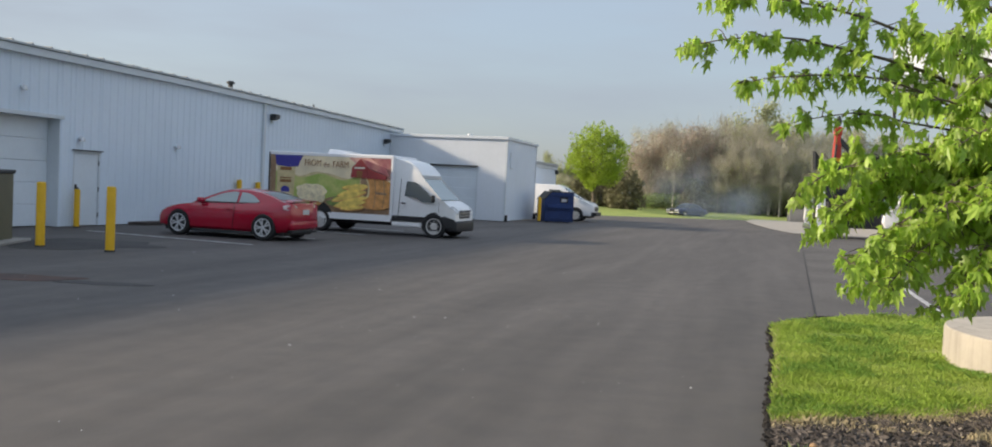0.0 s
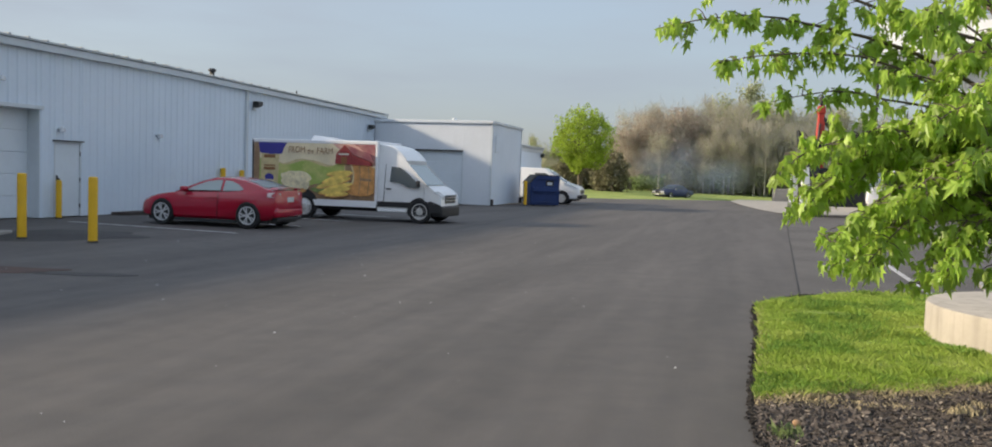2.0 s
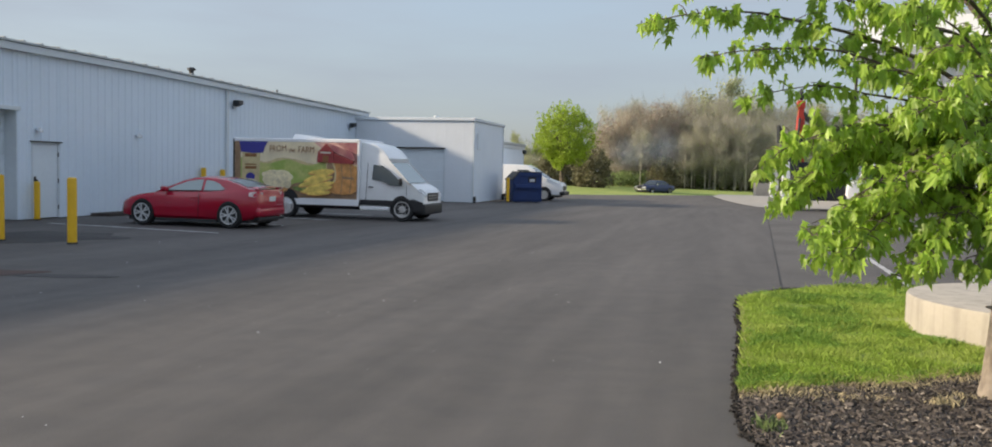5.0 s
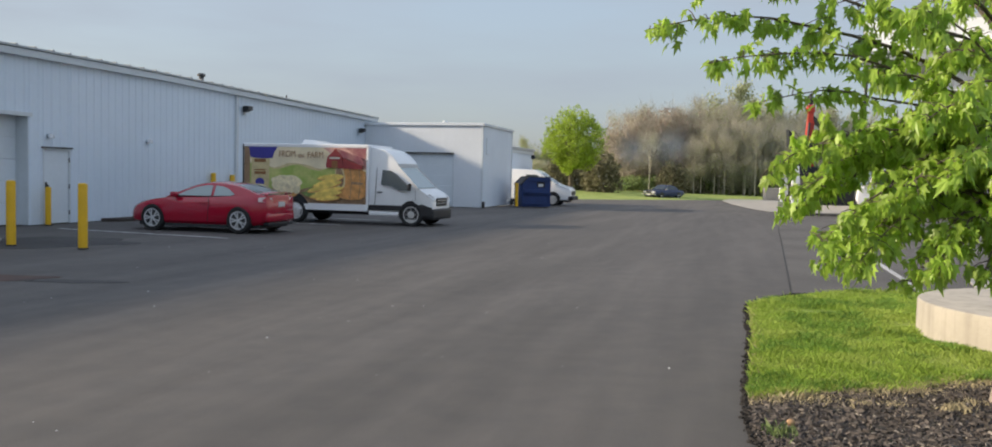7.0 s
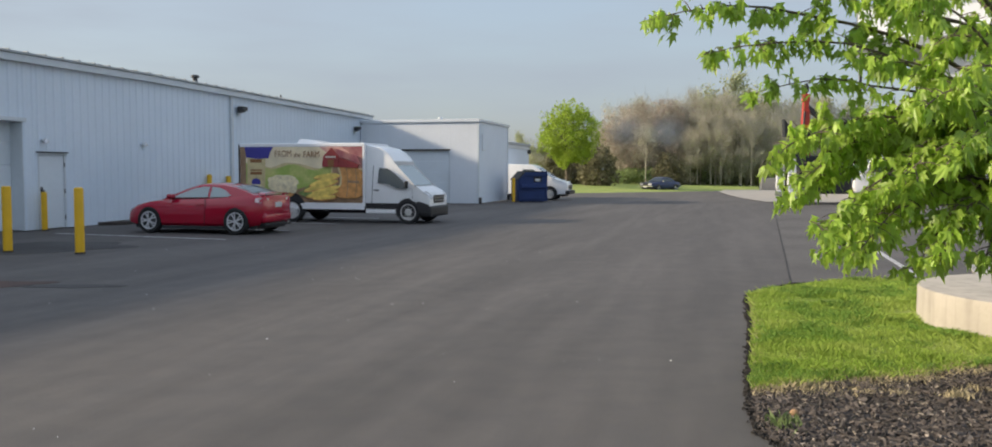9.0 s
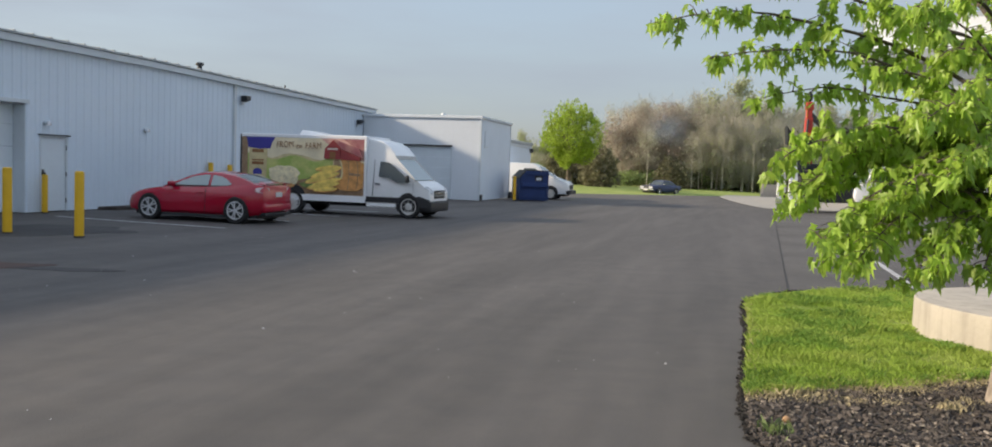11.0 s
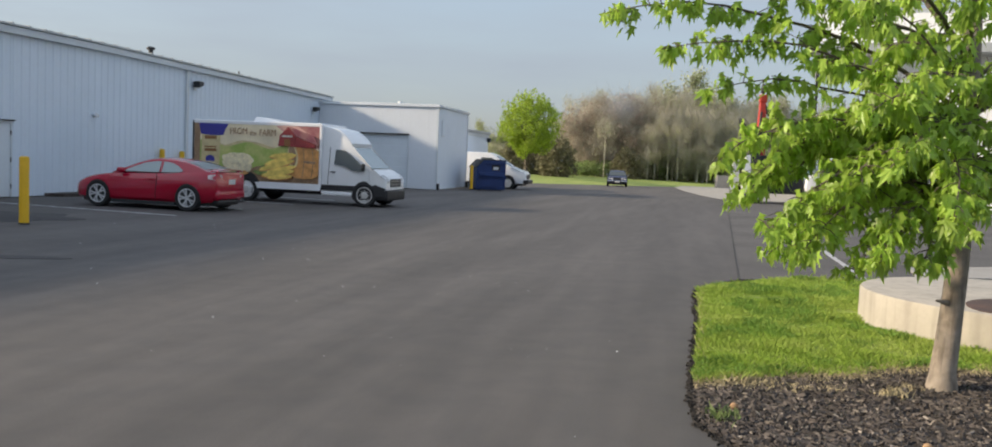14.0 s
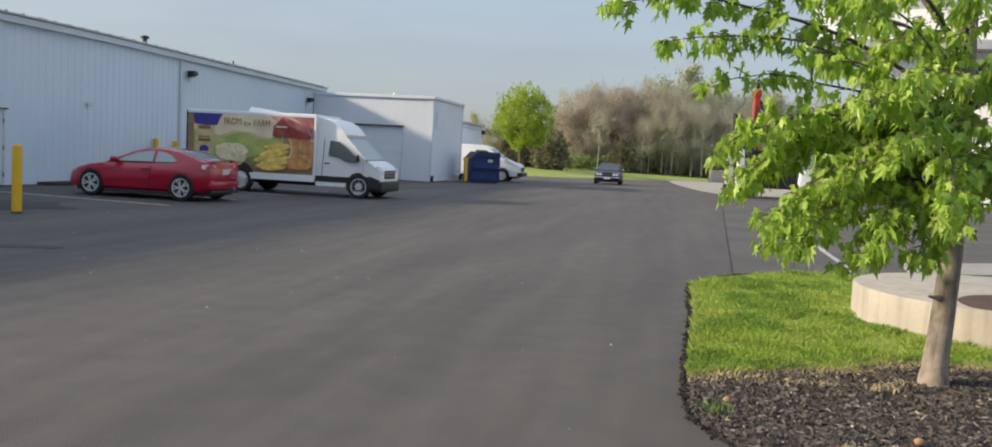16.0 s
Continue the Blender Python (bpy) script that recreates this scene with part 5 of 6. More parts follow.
M_SOILED = material("dark_crumbs", (0.025, 0.022, 0.02), 0.95, var=0.3, scale=8, fine=30, spread=0.4)
chips(22000, 21, M_CHIP, "bark_chips", "loose dark bark chips")
chips(1400, 22, M_CHIP_PALE, "bark_chips", "scattered pale splinters in the mulch")
chips(1900, 23, M_SOILED, "bark_chips", "dark crumbs spilled along the asphalt edge", True)
chips(700, 24, M_SOILED, "bark_chips", "dark crumbs behind the lawn's corner", "back")
for x, y, r in ((1.97, 5.83, 0.028), (2.80, 5.05, 0.03)):
    b = bmesh.new()
    bmesh.ops.create_icosphere(b, subdivisions=2, radius=r, matrix=Matrix.Diagonal((1, 0.8, 0.8, 1)))
    for v in b.verts:
        v.co *= 1 + 0.25 * noise.noise(v.co * 25)
    tagged(part("stone", b, material("tan_stone", (0.42, 0.26, 0.14), 0.8, var=0.2, scale=8, fine=30), smooth=60, m=pose(x, y, island_z(x, y) + 0.03)), "small tan stone lying in the mulch", "stone", "stones")


def planter():
    cx, cy, r = PLANTER
    ob = thing("planter", pose(cx, cy, 0), "round low cast concrete planter with a broad flat top", "planter")
    part("wall", lathe([(r, -0.03), (r, 0.375), (r - 0.012, 0.395), (r - 0.035, 0.4), (0.02, 0.402)], 96), M_PLANTER, ob, smooth=40)
    soil = []
    for k in range(48):
        a = 2 * math.pi * k / 48
        p = Vector((-0.3 + 0.83 * math.cos(a), -0.98 + 0.83 * math.sin(a)))
        soil.append(tuple(p * min(1.0, (r - 0.07) / p.length)))
    # flat brown disc stands in for the hole in the planter's top
    part("cover", slab(soil, 0.395, 0.408), M_RUST_AND_OPENING, ob, "flat brown disc in place of the planter's opening")


planter()


# ---- the young maple on the island ----
def tube(points, r0, r1, n=7, bm=None):
    """A tapering limb through points."""
    b = bm or bmesh.new()
    pts = [Vector(p) for p in points]
    rings = []
    for k, p in enumerate(pts):
        d = (pts[min(k + 1, len(pts) - 1)] - pts[max(k - 1, 0)]).normalized()
        u = d.orthogonal().normalized()
        v = d.cross(u)
        if rings:
            u = (last - d * last.dot(d)).normalized()
            v = d.cross(u)
        last = u
        r = r0 + (r1 - r0) * k / (len(pts) - 1)
        rings.append([b.verts.new(p + (u * math.cos(a) + v * math.sin(a)) * r) for a in [2 * math.pi * j / n for j in range(n)]])
    for a, c in zip(rings, rings[1:]):
        for j in range(n):
            b.faces.new((a[j], a[(j + 1) % n], c[(j + 1) % n], c[j]))
    b.faces.new(rings[0][::-1])
    b.faces.new(rings[-1])
    return b


def bend(p, q, sag, seed, n=7):
    """Points from p to q with a droop and a little wander."""
    p, q = Vector(p), Vector(q)
    out = []
    for k in range(n + 1):
        f = k / n
        w = Vector((noise.noise((seed, f * 3, 0)), noise.noise((seed, f * 3, 5)), noise.noise((seed, f * 3, 9)))) * 0.07 * math.sin(math.pi * f)
        out.append(p.lerp(q, f) + w + Vector((0, 0, sag * 4 * f * (1 - f))))
    return out


# outline of a five-lobed leaf with its stalk end at the origin
LOBES = [(0, 0), (0.14, -0.02), (0.38, 0.04), (0.21, 0.22), (0.42, 0.74), (0.17, 0.6), (0.0, 1.25), (-0.17, 0.6), (-0.42, 0.74), (-0.21, 0.22), (-0.38, 0.04), (-0.14, -0.02)]


def leaf_points(size, fold):
    return [Vector((x * size, y * size, -fold * abs(x) * size - 0.25 * size * y * y)) for x, y in LOBES], [(0, 1, 2, 3), (0, 3, 5), (3, 4, 5), (0, 5, 6, 7), (0, 7, 9), (7, 8, 9), (0, 9, 10, 11)]


def maple():
    rnd = random.Random(31)
    base = Vector((3.72, 6.52, 0.04))
    ob = thing("tree", pose(*base), "young maple with bright green spring leaves and a smooth grey trunk", "tree")
    stem = [(0, 0, 0), (0.0, 0, 0.12), (0.03, 0.0, 0.5), (0.06, 0.02, 0.9), (0.06, 0.0, 1.5), (0.05, 0.03, 2.1), (0.02, 0.0, 2.8), (0.05, 0.05, 3.6), (0.0, 0.0, 4.6)]
    rad = [0.112, 0.09, 0.08, 0.075, 0.07, 0.065, 0.05, 0.035, 0.015]
    b = bmesh.new()
    rings = []
    for (x, y, z), r in zip(stem, rad):
        rings.append([b.verts.new((x + r * math.cos(a) * (1 + 0.08 * noise.noise((a, z * 3, 1))), y + r * math.sin(a), z)) for a in [2 * math.pi * j / 14 for j in range(14)]])
    for a, c in zip(rings, rings[1:]):
        for j in range(14):
            b.faces.new((a[j], a[(j + 1) % 14], c[(j + 1) % 14], c[j]))
    b.faces.new(rings[-1])
    part("trunk", b, M_BARK, ob, smooth=60)
    part("branch_stub", cyl((-0.02, -0.03, 0.64), (-0.12, -0.05, 0.655), 0.024, 0.007, 8), M_BARK, ob)

    def stem_at(z):
        for (xa, ya, za), (xb, yb, zb) in zip(stem, stem[1:]):
            if za <= z <= zb:
                f = (z - za) / (zb - za)
                return Vector((xa + (xb - xa) * f, ya + (yb - ya) * f, z))
        return Vector(stem[-1])

    # limbs: height on the trunk, tip, droop
    limbs = [(1.95, (-2.55, 0.35, 2.6), 0.34), (1.8, (-2.15, 0.15, 2.34), 0.3), (1.75, (-1.7, 0.3, 2.1), 0.2), (1.6, (-1.8, -0.2, 1.6), 0.32), (1.55, (-1.5, 0.15, 1.42), 0.3), (1.5, (-1.55, -0.5, 1.12), 0.3), (1.75, (-1.1, -0.9, 1.9), 0.2), (1.4, (-1.0, 0.3, 0.95), 0.25), (1.7, (-1.2, -0.4, 2.2), 0.2),
             (1.5, (-1.5, 0.3, 1.3), 0.28), (1.35, (-1.32, -0.5, 0.98), 0.3), (1.3, (-0.9, -0.75, 0.98), 0.26), (1.45, (-0.4, -0.8, 1.2), 0.2),
             (1.45, (-0.8, 0.9, 1.2), 0.22), (1.5, (0.5, -0.8, 1.3), 0.2), (1.45, (1.1, -0.3, 1.05), 0.25), (1.55, (1.6, 0.4, 1.35), 0.25), (1.7, (1.9, -0.3, 1.9), 0.25),
             (1.95, (1.9, 0.4, 2.5), 0.2), (2.2, (1.4, -0.5, 3.1), 0.15), (2.3, (-1.3, -0.6, 3.0), 0.2), (2.4, (-0.9, 0.7, 3.4), 0.15), (2.6, (0.5, 0.8, 3.7), 0.15),
             (2.0, (-0.9, -0.95, 2.1), 0.15), (1.8, (-0.95, -1.0, 1.6), 0.2), (2.7, (-0.4, -0.7, 3.6), 0.1),
             (1.7, (-0.85, 0.9, 1.8), 0.2), (1.9, (-1.2, -0.9, 2.55), 0.2), (2.0, (0.9, 0.9, 2.2), 0.2), (1.55, (-1.1, -0.2, 1.15), 0.25), (1.3, (-1.0, -0.6, 0.86), 0.3), (1.35, (-1.3, 0.1, 0.92), 0.3), (1.3, (-0.6, -0.7, 0.98), 0.28), (1.6, (-1.15, -0.6, 1.4), 0.25), (1.75, (-1.0, 0.0, 1.85), 0.2), (1.6, (-0.6, -1.0, 1.3), 0.2), (1.4, (0.9, -0.8, 1.4), 0.2), (1.45, (1.1, -0.5, 1.15), 0.25), (2.15, (-2.35, 0.25, 2.95), 0.25), (1.6, (-1.35, 0.0, 1.62), 0.22), (1.55, (-1.05, -0.3, 1.5), 0.2), (1.6, (-1.45, 0.4, 1.72), 0.2),
             (1.75, (-0.4, -0.75, 1.75), 0.2), (1.9, (-0.15, -0.7, 2.1), 0.2), (1.95, (0.4, -0.55, 1.95), 0.2), (2.2, (-0.35, -0.6, 2.65), 0.2), (2.2, (-1.15, -0.15, 2.72), 0.08), (1.6, (0.45, -0.6, 1.5), 0.2), (2.1, (-0.75, -0.3, 2.35), 0.15)]
    leaves = []
    for k, (z, tip, droop) in enumerate(limbs):
        path = bend(stem_at(z), tip, droop, 3.1 * k + 1, 9)
        part("branch", tube(path, 0.018 if z > 1.9 else 0.013, 0.003, 6), M_TWIG, ob, smooth=60)
        tw = bmesh.new()
        length = (Vector(tip) - stem_at(z)).length
        count = int((13 + 15 * length) * (0.75 if tip[0] < -2.0 else 0.55 if tip[2] > 1.95 else 1.0))
        for j in range(count):
            f = 0.2 + 0.8 * (j + rnd.random()) / count
            i = min(int(f * 9), 8)
            p = path[i].lerp(path[i + 1], f * 9 - i)
            out = Vector((rnd.gauss(0, 1), rnd.gauss(0, 1), rnd.gauss(-0.15, 0.5)))
            out = (out.normalized() + (Vector(tip) - stem_at(z)).normalized() * 0.6).normalized()
            q = p + out * (0.07 + 0.3 * rnd.random() * (1.2 - f)) * (0.8 if k in (0, 1) else 1)
            tube([p, p.lerp(q, 0.5) + Vector((0, 0, 0.015)), q], 0.005, 0.0025, 4, tw)
            for g in range(8 if rnd.random() < 0.6 else 4):
                c = p.lerp(q, 0.35 + 0.65 * rnd.random()) + Vector((rnd.gauss(0, 0.028), rnd.gauss(0, 0.035), rnd.gauss(-0.01, 0.022)))
                leaves.append((c, rnd.random() * 6.28, rnd.gauss(-1.15, 0.4), rnd.gauss(0, 0.35), 0.06 + 0.045 * rnd.random()))
        tagged(part("twig_spray", tw, M_TWIG, ob), kind="stuff")
    protos = []
    for fold in (0.25, 0.5, 0.1):
        pts, faces = leaf_points(1.0, fold)
        me = bpy.data.meshes.new("leaf")
        me.from_pydata([tuple(p) for p in pts], [], faces)
        me.materials.append(M_LEAF)
        protos.append(me)
    rnd.shuffle(leaves)
    single = [l for l in leaves if l[0].x < -0.6 and l[0].y < 0.2][:280]
    chosen = {id(l) for l in single}
    for c, a, tilt, roll, size in single:
        o = new("leaf", protos[int(a * 10) % 3])
        o.parent = ob
        o.matrix_basis = Matrix.Translation(c) @ Euler((tilt, roll, a), "XYZ").to_matrix().to_4x4() @ Matrix.Diagonal((size, size, size, 1))
    vs, fs = [], []
    for l in leaves:
        if id(l) in chosen:
            continue
        c, a, tilt, roll, size = l
        m = Matrix.Translation(c) @ (Euler((0, 0, a)).to_matrix() @ Euler((tilt, roll, 0)).to_matrix()).to_4x4()
        pts, faces = leaf_points(size, 0.1 + 0.4 * rnd.random())
        n = len(vs)
        vs += [tuple(m @ p) for p in pts]
        fs += [tuple(n + i for i in f) for f in faces]
    me = bpy.data.meshes.new("foliage")
    me.from_pydata(vs, [], fs)
    me.materials.append(M_LEAF)
    crown = new("foliage", me)
    crown.parent = ob
    tagged(crown, "lobed bright green maple leaves", kind="stuff")


maple()


# ---- far trees ----
def far_tree(name, label, category, group, height, width, seed, leaf, leaf_n, leaf_size, bark, low=0.3, stems=1, twigs=0, twig_mat=None, round_top=0.0, girth=1.0, limb=1.0):
    """A tree with trunk, limbs and a crown of small clumps; its origin is at its foot."""
    rnd = random.Random(seed)
    ob = thing(name, pose(0, 0, 0), label, category, group)
    wood = bmesh.new()
    tips = []
    for s in range(stems):
        lean = Vector((rnd.gauss(0, 0.12), rnd.gauss(0, 0.12), 1)).normalized() if stems > 1 else Vector((rnd.gauss(0, 0.03), 0, 1))
        foot = Vector((rnd.gauss(0, 0.3) if stems > 1 else 0, rnd.gauss(0, 0.3) if stems > 1 else 0, -0.1))
        top = foot + lean * height * (0.75 + 0.15 * rnd.random())
        path = bend(foot, top, 0.0, seed + s, 6)
        tube(path, girth * height * 0.022 / math.sqrt(stems), height * 0.004, 6, wood)
        for k in range(int(15 / math.sqrt(stems))):
            f = max(low, 0.04) + (1 - max(low, 0.04)) * rnd.random()
            p = foot.lerp(top, f * 0.95)
            a = rnd.random() * 6.28
            reach = width * 0.5 * (0.55 + 0.5 * rnd.random()) * math.sin(math.pi * min(1, 0.22 + 0.78 * (1 - f)) * 0.75 + 0.4)
            q = p + Vector((math.cos(a) * reach, math.sin(a) * reach, reach * (0.45 + 0.5 * rnd.random())))
            q.z = min(q.z, height)
            tube(bend(p, q, 0.04 * height * 0.3, seed + k, 4), height * 0.006 * limb, height * 0.0018 * limb, 4, wood)
            tips += [p.lerp(q, 0.45 + 0.6 * rnd.random()) for j in range(5)]
        tips.append(top)
    part("trunk", wood, bark, ob, smooth=60)
    for mat, count, kind in ((twig_mat, twigs, 1), (leaf, leaf_n, 0)):
        if not count:
            continue
        vs, fs = [], []
        for k in range(count):
            if round_top:
                v = Vector((rnd.gauss(0, 1), rnd.gauss(0, 1), rnd.gauss(0, 1))).normalized() * (0.35 + 0.65 * rnd.random() ** 0.45)
                mid = height * (1 + low) / 2
                bumpy = 1 + 0.3 * noise.noise(v * 2.3 + Vector((seed, 0, 0))) + 0.25 * noise.noise(v * 5.5 + Vector((0, seed, 0)))
                if v.z < 0 and not low == 0:
                    bumpy *= 1 + 0.3 * v.z
                c = Vector((v.x * width / 2 * bumpy, v.y * width / 2 * bumpy, mid + v.z * height * (1 - low) / 2 * bumpy))
                if noise.noise(c * 0.9) < -0.32:
                    continue
            else:
                c = tips[int(rnd.random() * len(tips))] + Vector((rnd.gauss(0, 0.07 * width), rnd.gauss(0, 0.07 * width), rnd.gauss(0, 0.05 * height)))
            n = len(vs)
            if kind:
                d = Vector((rnd.gauss(0, 0.6), rnd.gauss(0, 0.6), 0.5 + rnd.random())).normalized() * (0.5 + 0.9 * rnd.random())
                u = d.orthogonal().normalized() * 0.013
                vs += [tuple(c - u), tuple(c + u), tuple(c + d)]
                fs.append((n, n + 1, n + 2))
            else:
                r = leaf_size * (0.5 + rnd.random())
                e = Euler((rnd.random() * 6.28, rnd.random() * 6.28, rnd.random() * 6.28)).to_matrix()
                vs += [tuple(c + e @ Vector(p) * r) for p in ((-0.5, -0.4, 0), (0.5, -0.3, 0.1), (0.35, 0.5, 0), (-0.4, 0.45, 0.12))]
                fs.append((n, n + 1, n + 2, n + 3))
        me = bpy.data.meshes.new("crown")
        me.from_pydata(vs, [], fs)
        me.materials.append(mat)
        o = new("twig_spray" if kind else "crown", me)
        o.parent = ob
        tagged(o, kind="stuff")
    return ob


def foot(px, y, extra=0.0):
    """A spot on the far lawn: px counts across from the axis of the yard."""
    x = y * px
    return pose(x, y, ground_z(x, y) + extra, 0, 0, 0)


def plant(ob, spots):
    first = True
    for across, y, turn, size in spots:
        m = foot(across, y) @ pose(0, 0, 0, 0, 0, turn)
        if first:
            ob.matrix_basis = m @ Matrix.Diagonal((size, size, size, 1))
            first = False
        else:
            o = copy_thing(ob, m)
            o.scale = (size, size, size)


green = far_tree("tree", "round-crowned tree in bright fresh leaf on the far lawn", "tree", "", 8.7, 6.4, 3, M_LEAF_FAR, 26000, 0.115, M_TWIG, 0.14, 5, round_top=0.7)
plant(green, [(0.0915, 88, 0, 0.94)])
bushy = far_tree("shrub", "dense dark brownish-green shrub at the wood's edge", "shrub", "edge shrubs", 4.2, 4.4, 5, M_LEAF_DARK, 5200, 0.2, M_TWIG, -0.45, 4, round_top=1.0)
plant(bushy, [(0.124, 95, 0, 1.0), (0.205, 104, 70, 0.85), (0.075, 98, 200, 0.8), (0.105, 100, 140, 0.8), (0.23, 108, 20, 0.55)])
low_green = far_tree("shrub", "low green bramble thicket under the trees", "shrub", "edge shrubs", 1.8, 5.0, 8, M_LEAF_MID, 2200, 0.16, M_TWIG, 0.0, 4, round_top=1.0)
plant(low_green, [(0.155, 106, 0, 1.0), (0.178, 107, 80, 1.1), (0.228, 110, 150, 1.25), (0.25, 112, 220, 1.2), (0.28, 114, 300, 1.0), (0.31, 115, 30, 1.3), (0.34, 116, 100, 1.2), (0.055, 104, 40, 1.2)])
red_tree = far_tree("tree", "bare tree with reddish buds at the edge of the wood", "tree", "wood", 8.6, 7.0, 13, M_BUDS, 3600, 0.15, M_TWIGS_FAR, 0.16, 3, 4500, M_TWIGS_FAR)
plant(red_tree, [(0.150, 108, 0, 1.0), (0.172, 110, 60, 1.12), (0.196, 109, 130, 1.15), (0.212, 112, 200, 1.2), (0.135, 112, 250, 0.85), (0.185, 118, 300, 1.2), (0.16, 120, 20, 1.1), (0.2, 122, 80, 1.1), (0.145, 118, 190, 0.9), (0.225, 118, 40, 1.0)])
bare = far_tree("tree", "tall bare-twigged tree with a pale trunk", "tree", "wood", 11.0, 6.0, 17, M_LEAF_PALE, 1500, 0.13, M_TWIGS_FAR, 0.12, 2, 6200, M_TWIGS_FAR)
plant(bare, [(0.228, 112, 0, 1.0), (0.246, 114, 50, 1.08), (0.262, 112, 110, 1.1), (0.28, 115, 170, 1.05), (0.3, 113, 220, 1.08), (0.32, 116, 280, 1.0), (0.345, 118, 330, 1.1), (0.372, 118, 20, 1.1), (0.4, 120, 70, 1.1),
             (0.178, 125, 100, 0.95), (0.166, 126, 10, 1.12), (0.2, 126, 220, 1.05), (0.24, 124, 310, 1.1), (0.27, 126, 150, 1.1), (0.43, 120, 190, 1.1), (0.46, 122, 250, 1.1)])
pale = far_tree("tree", "tall tree with thin young grey-green leaves", "tree", "wood", 13.0, 6.5, 23, M_LEAF_PALE, 8000, 0.18, M_TWIGS_FAR, 0.3, 2, 3000, M_TWIGS_FAR)
plant(pale, [(0.272, 117, 0, 1.12), (0.3, 120, 70, 0.98), (0.33, 123, 140, 0.9), (0.38, 125, 200, 0.95), (0.06, 125, 250, 0.5), (0.085, 122, 20, 0.55), (0.04, 120, 90, 0.5), (0.225, 122, 270, 0.8)])


thicket = far_tree("thicket", "dense grey-brown undergrowth of the wood", "thicket", "undergrowth", 5.5, 9.0, 41, M_LEAF_PALE, 1600, 0.16, M_TWIGS_FAR, 0.0, 5, 3800, M_TWIGS_FAR)
plant(thicket, [(0.14 + 0.028 * k, 121 + 4 * (k % 2), 47 * k, 0.9 + 0.15 * ((k * 7) % 3)) for k in range(13)] + [(0.222 + 0.017 * k, 107.0 + 2 * (k % 2), 31 * k, 0.55 + 0.12 * (k % 3)) for k in range(13)] + [(0.08, 122, 10, 0.6), (0.05, 118, 80, 0.6), (0.11, 120, 160, 0.75)])


sapling = far_tree("tree", "slender pale-trunked bare sapling", "tree", "wood", 8.5, 3.4, 51, M_LEAF_PALE, 160, 0.12, M_SAPLING, 0.4, 1, 900, M_TWIGS_FAR, girth=0.32, limb=0.3)
plant(sapling, [(0.178, 103, 0, 0.9), (0.257, 107, 40, 1.1), (0.268, 108, 90, 1.0), (0.284, 107, 160, 1.15), (0.3, 109, 210, 1.05), (0.236, 106, 280, 0.9), (0.318, 108, 10, 1.1), (0.245, 109, 60, 1.2), (0.336, 110, 130, 1.1)] + [(0.228 + 0.0115 * k, 104.5 + 1.5 * ((k * 5) % 3), 53 * k, 0.8 + 0.12 * ((k * 7) % 4)) for k in range(11)])


# ---- smoke of the spinning tyres ----
M_SMOKE = bpy.data.materials.new("tyre_smoke")
M_SMOKE.use_nodes = True
st = M_SMOKE.node_tree
st.nodes.clear()
s_out, s_mix, s_clear, s_dif = (st.nodes.new(k) for k in ("ShaderNodeOutputMaterial", "ShaderNodeMixShader", "ShaderNodeBsdfTransparent", "ShaderNodeBsdfDiffuse"))
s_dif.inputs[0].default_value = (0.6, 0.68, 0.84, 1)
s_thru, s_both = st.nodes.new("ShaderNodeBsdfTranslucent"), st.nodes.new("ShaderNodeMixShader")
s_thru.inputs[0].default_value = (0.6, 0.68, 0.84, 1)
s_tc, s_len, s_fall, s_noise, s_mul = (st.nodes.new(k) for k in ("ShaderNodeTexCoord", "ShaderNodeVectorMath", "ShaderNodeMapRange", "ShaderNodeTexNoise", "ShaderNodeMath"))
s_flat = st.nodes.new("ShaderNodeVectorMath")
s_flat.operation, s_len.operation, s_mul.operation = "MULTIPLY", "LENGTH", "MULTIPLY"
s_flat.inputs[1].default_value = (0.335, 0.0, 0.41)
s_fall.interpolation_type = "SMOOTHSTEP"
s_fall.inputs[1].default_value, s_fall.inputs[2].default_value, s_fall.inputs[3].default_value, s_fall.inputs[4].default_value = -0.1, 1.0, 0.34, 0.0
s_noise.inputs["Scale"].default_value, s_noise.inputs["Detail"].default_value = 0.4, 3.0
st.links.new(s_tc.outputs["Object"], s_flat.inputs[0])
st.links.new(s_flat.outputs[0], s_len.inputs[0])
st.links.new(s_len.outputs["Value"], s_fall.inputs[0])
st.links.new(s_tc.outputs["Object"], s_noise.inputs["Vector"])
st.links.new(s_fall.outputs[0], s_mul.inputs[0])
st.links.new(s_noise.outputs[0], s_mul.inputs[1])
st.links.new(s_mul.outputs[0], s_mix.inputs[0])
st.links.new(s_clear.outputs[0], s_mix.inputs[1])
st.links.new(s_dif.outputs[0], s_both.inputs[1])
st.links.new(s_thru.outputs[0], s_both.inputs[2])
st.links.new(s_both.outputs[0], s_mix.inputs[2])
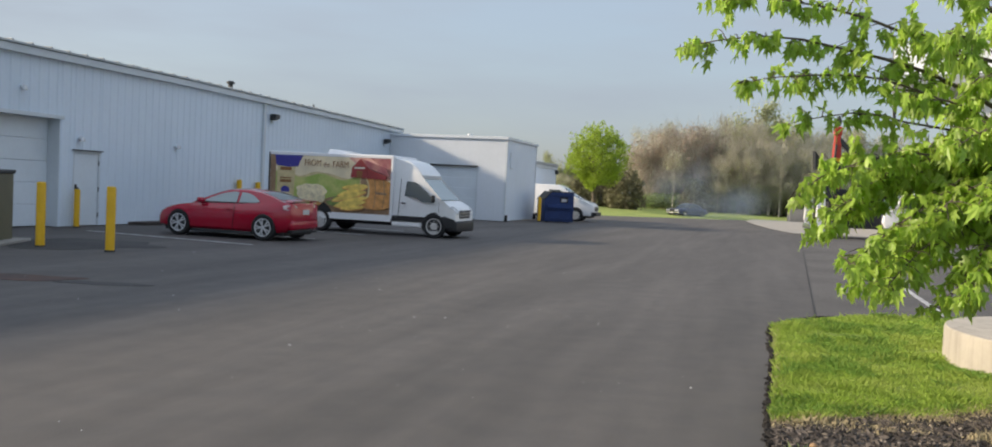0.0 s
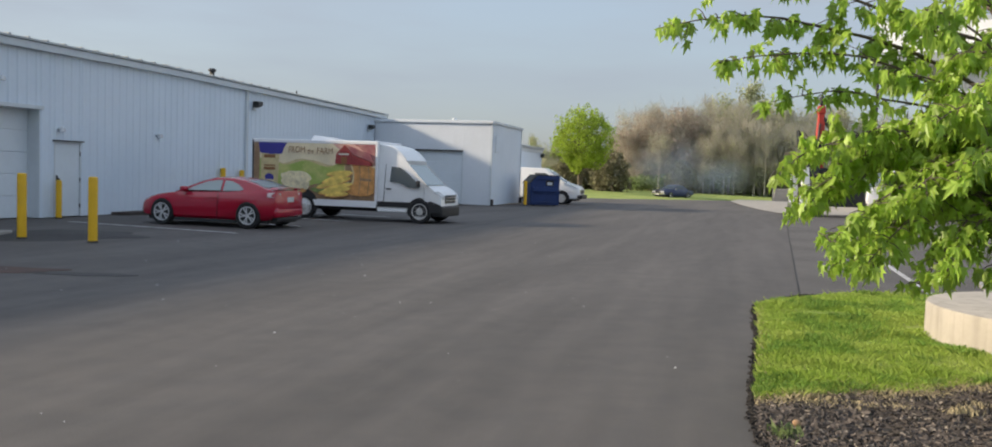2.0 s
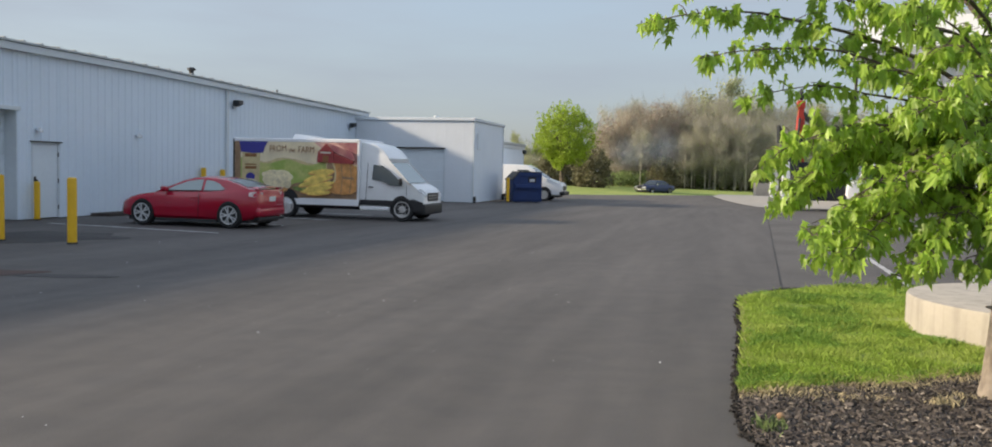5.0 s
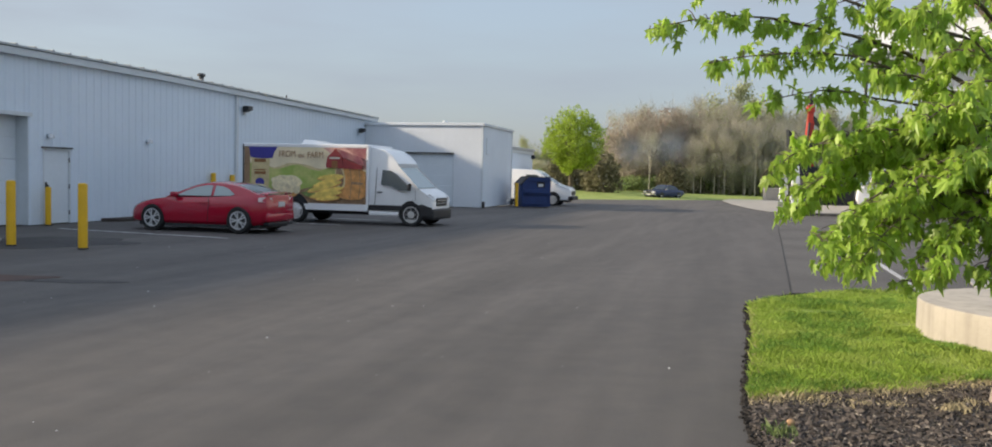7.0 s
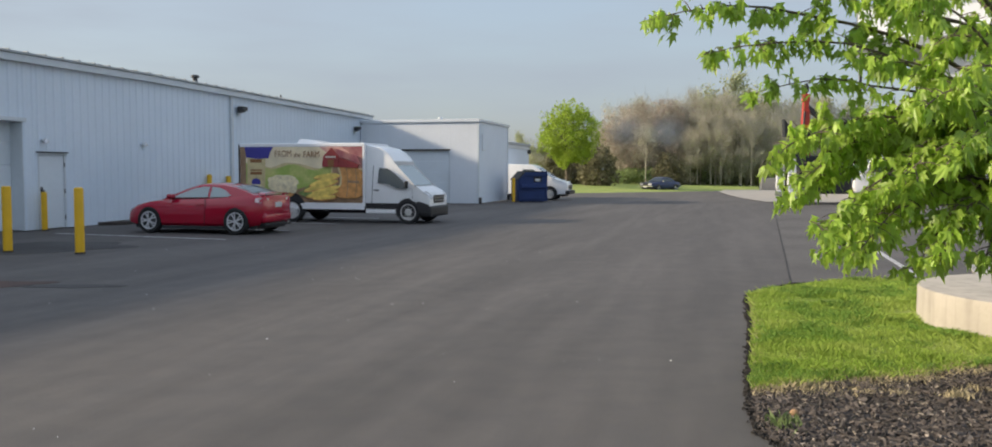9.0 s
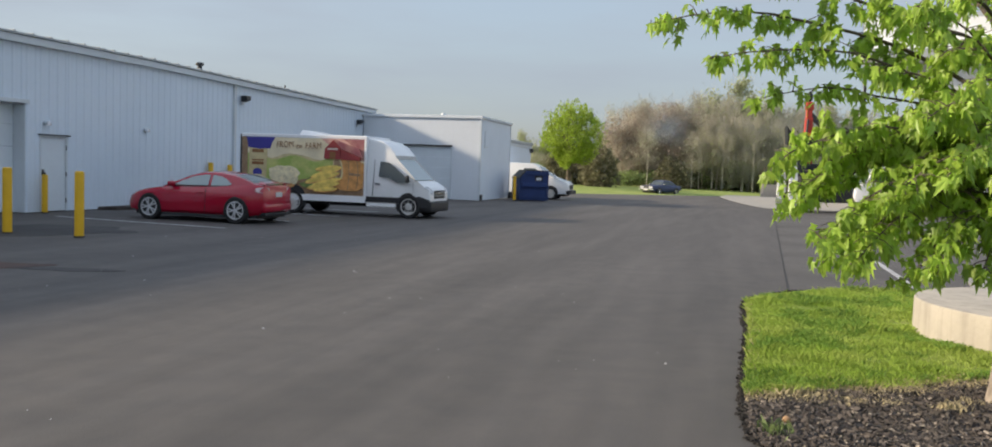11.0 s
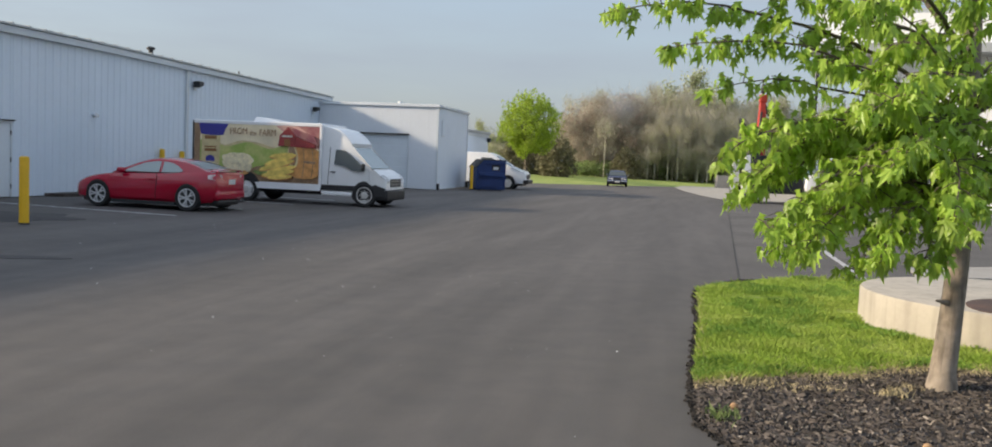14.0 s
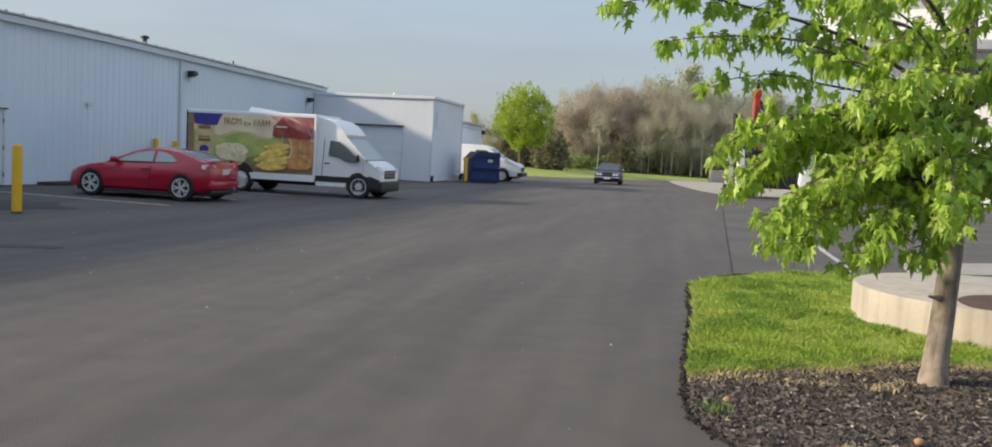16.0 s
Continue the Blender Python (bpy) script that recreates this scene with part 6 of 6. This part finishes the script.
st.links.new(s_mix.outputs[0], s_out.inputs[0])


def puff(seed):
    b = bmesh.new()
    bmesh.ops.create_icosphere(b, subdivisions=3, radius=1.0)
    for v in b.verts:
        v.co = Vector((v.co.x * 3.1, v.co.y * 0.8, v.co.z * 2.5)) * (1 + 0.12 * noise.noise(v.co * 1.4 + Vector((seed, 0, 0))))
    return tagged(part("smoke_puff", b, M_SMOKE, smooth=180), "thin drifting puff of bluish tyre smoke", "smoke", "tyre smoke")


# start beside the saloon and the way each puff drifts
PUFFS = [((17.0, 82.0, 0.8), (0.5, 26, 5.0), 5.0), ((20.4, 83.5, 1.0), (2.5, 24, 5.0), 4.5), ((15.6, 92.0, 2.6), (-0.3, 10, 5.0), 10.0),
         ((18.9, 93.0, 3.6), (0.8, 8, 6.0), 14.0), ((24.0, 92.0, 1.4), (3.0, 18, 4.0), 5.0)]
SMOKE = [puff(3.0 * k) for k in range(len(PUFFS))]


# ---- what moves ----
def motions():
    rows = [(0, 17.0, 87.3, 220), (9.2, 17.0, 87.3, 220), (10.4, 16.8, 86.2, 221), (11.5, 16.2, 84.2, 226), (12, 15.6, 82.2, 238), (12.5, 15.2, 80.6, 251), (13, 15.1, 79.6, 258),
            (13.5, 15.0, 78.4, 259), (14, 14.75, 76.0, 259), (14.5, 14.35, 73.3, 258), (15, 13.85, 70.2, 257), (15.5, 12.9, 65.5, 256), (16, 11.2, 58.4, 256)]
    walk(saloon, [(t, pose(x, y, ground_z(0, min(y, 73)) - 0.0085 * max(0, y - 73), 0, 0, a)) for t, x, y, a in rows])
    for k, (ob, (p, way, gone)) in enumerate(zip(SMOKE, PUFFS)):
        keys = []
        for t in (0, 2, 4, 6, 8, 10, 12, 14, 16):
            f = (t / gone) ** 1.8
            keys.append((t, pose(p[0] + way[0] * f, p[1] + way[1] * f + (30 * (t - gone) / 4 if t > gone else 0), p[2] + way[2] * min(f, 1.0) * 0.8, 0, 6 * math.sin(k + t), 0)))
        walk(ob, keys)


motions()
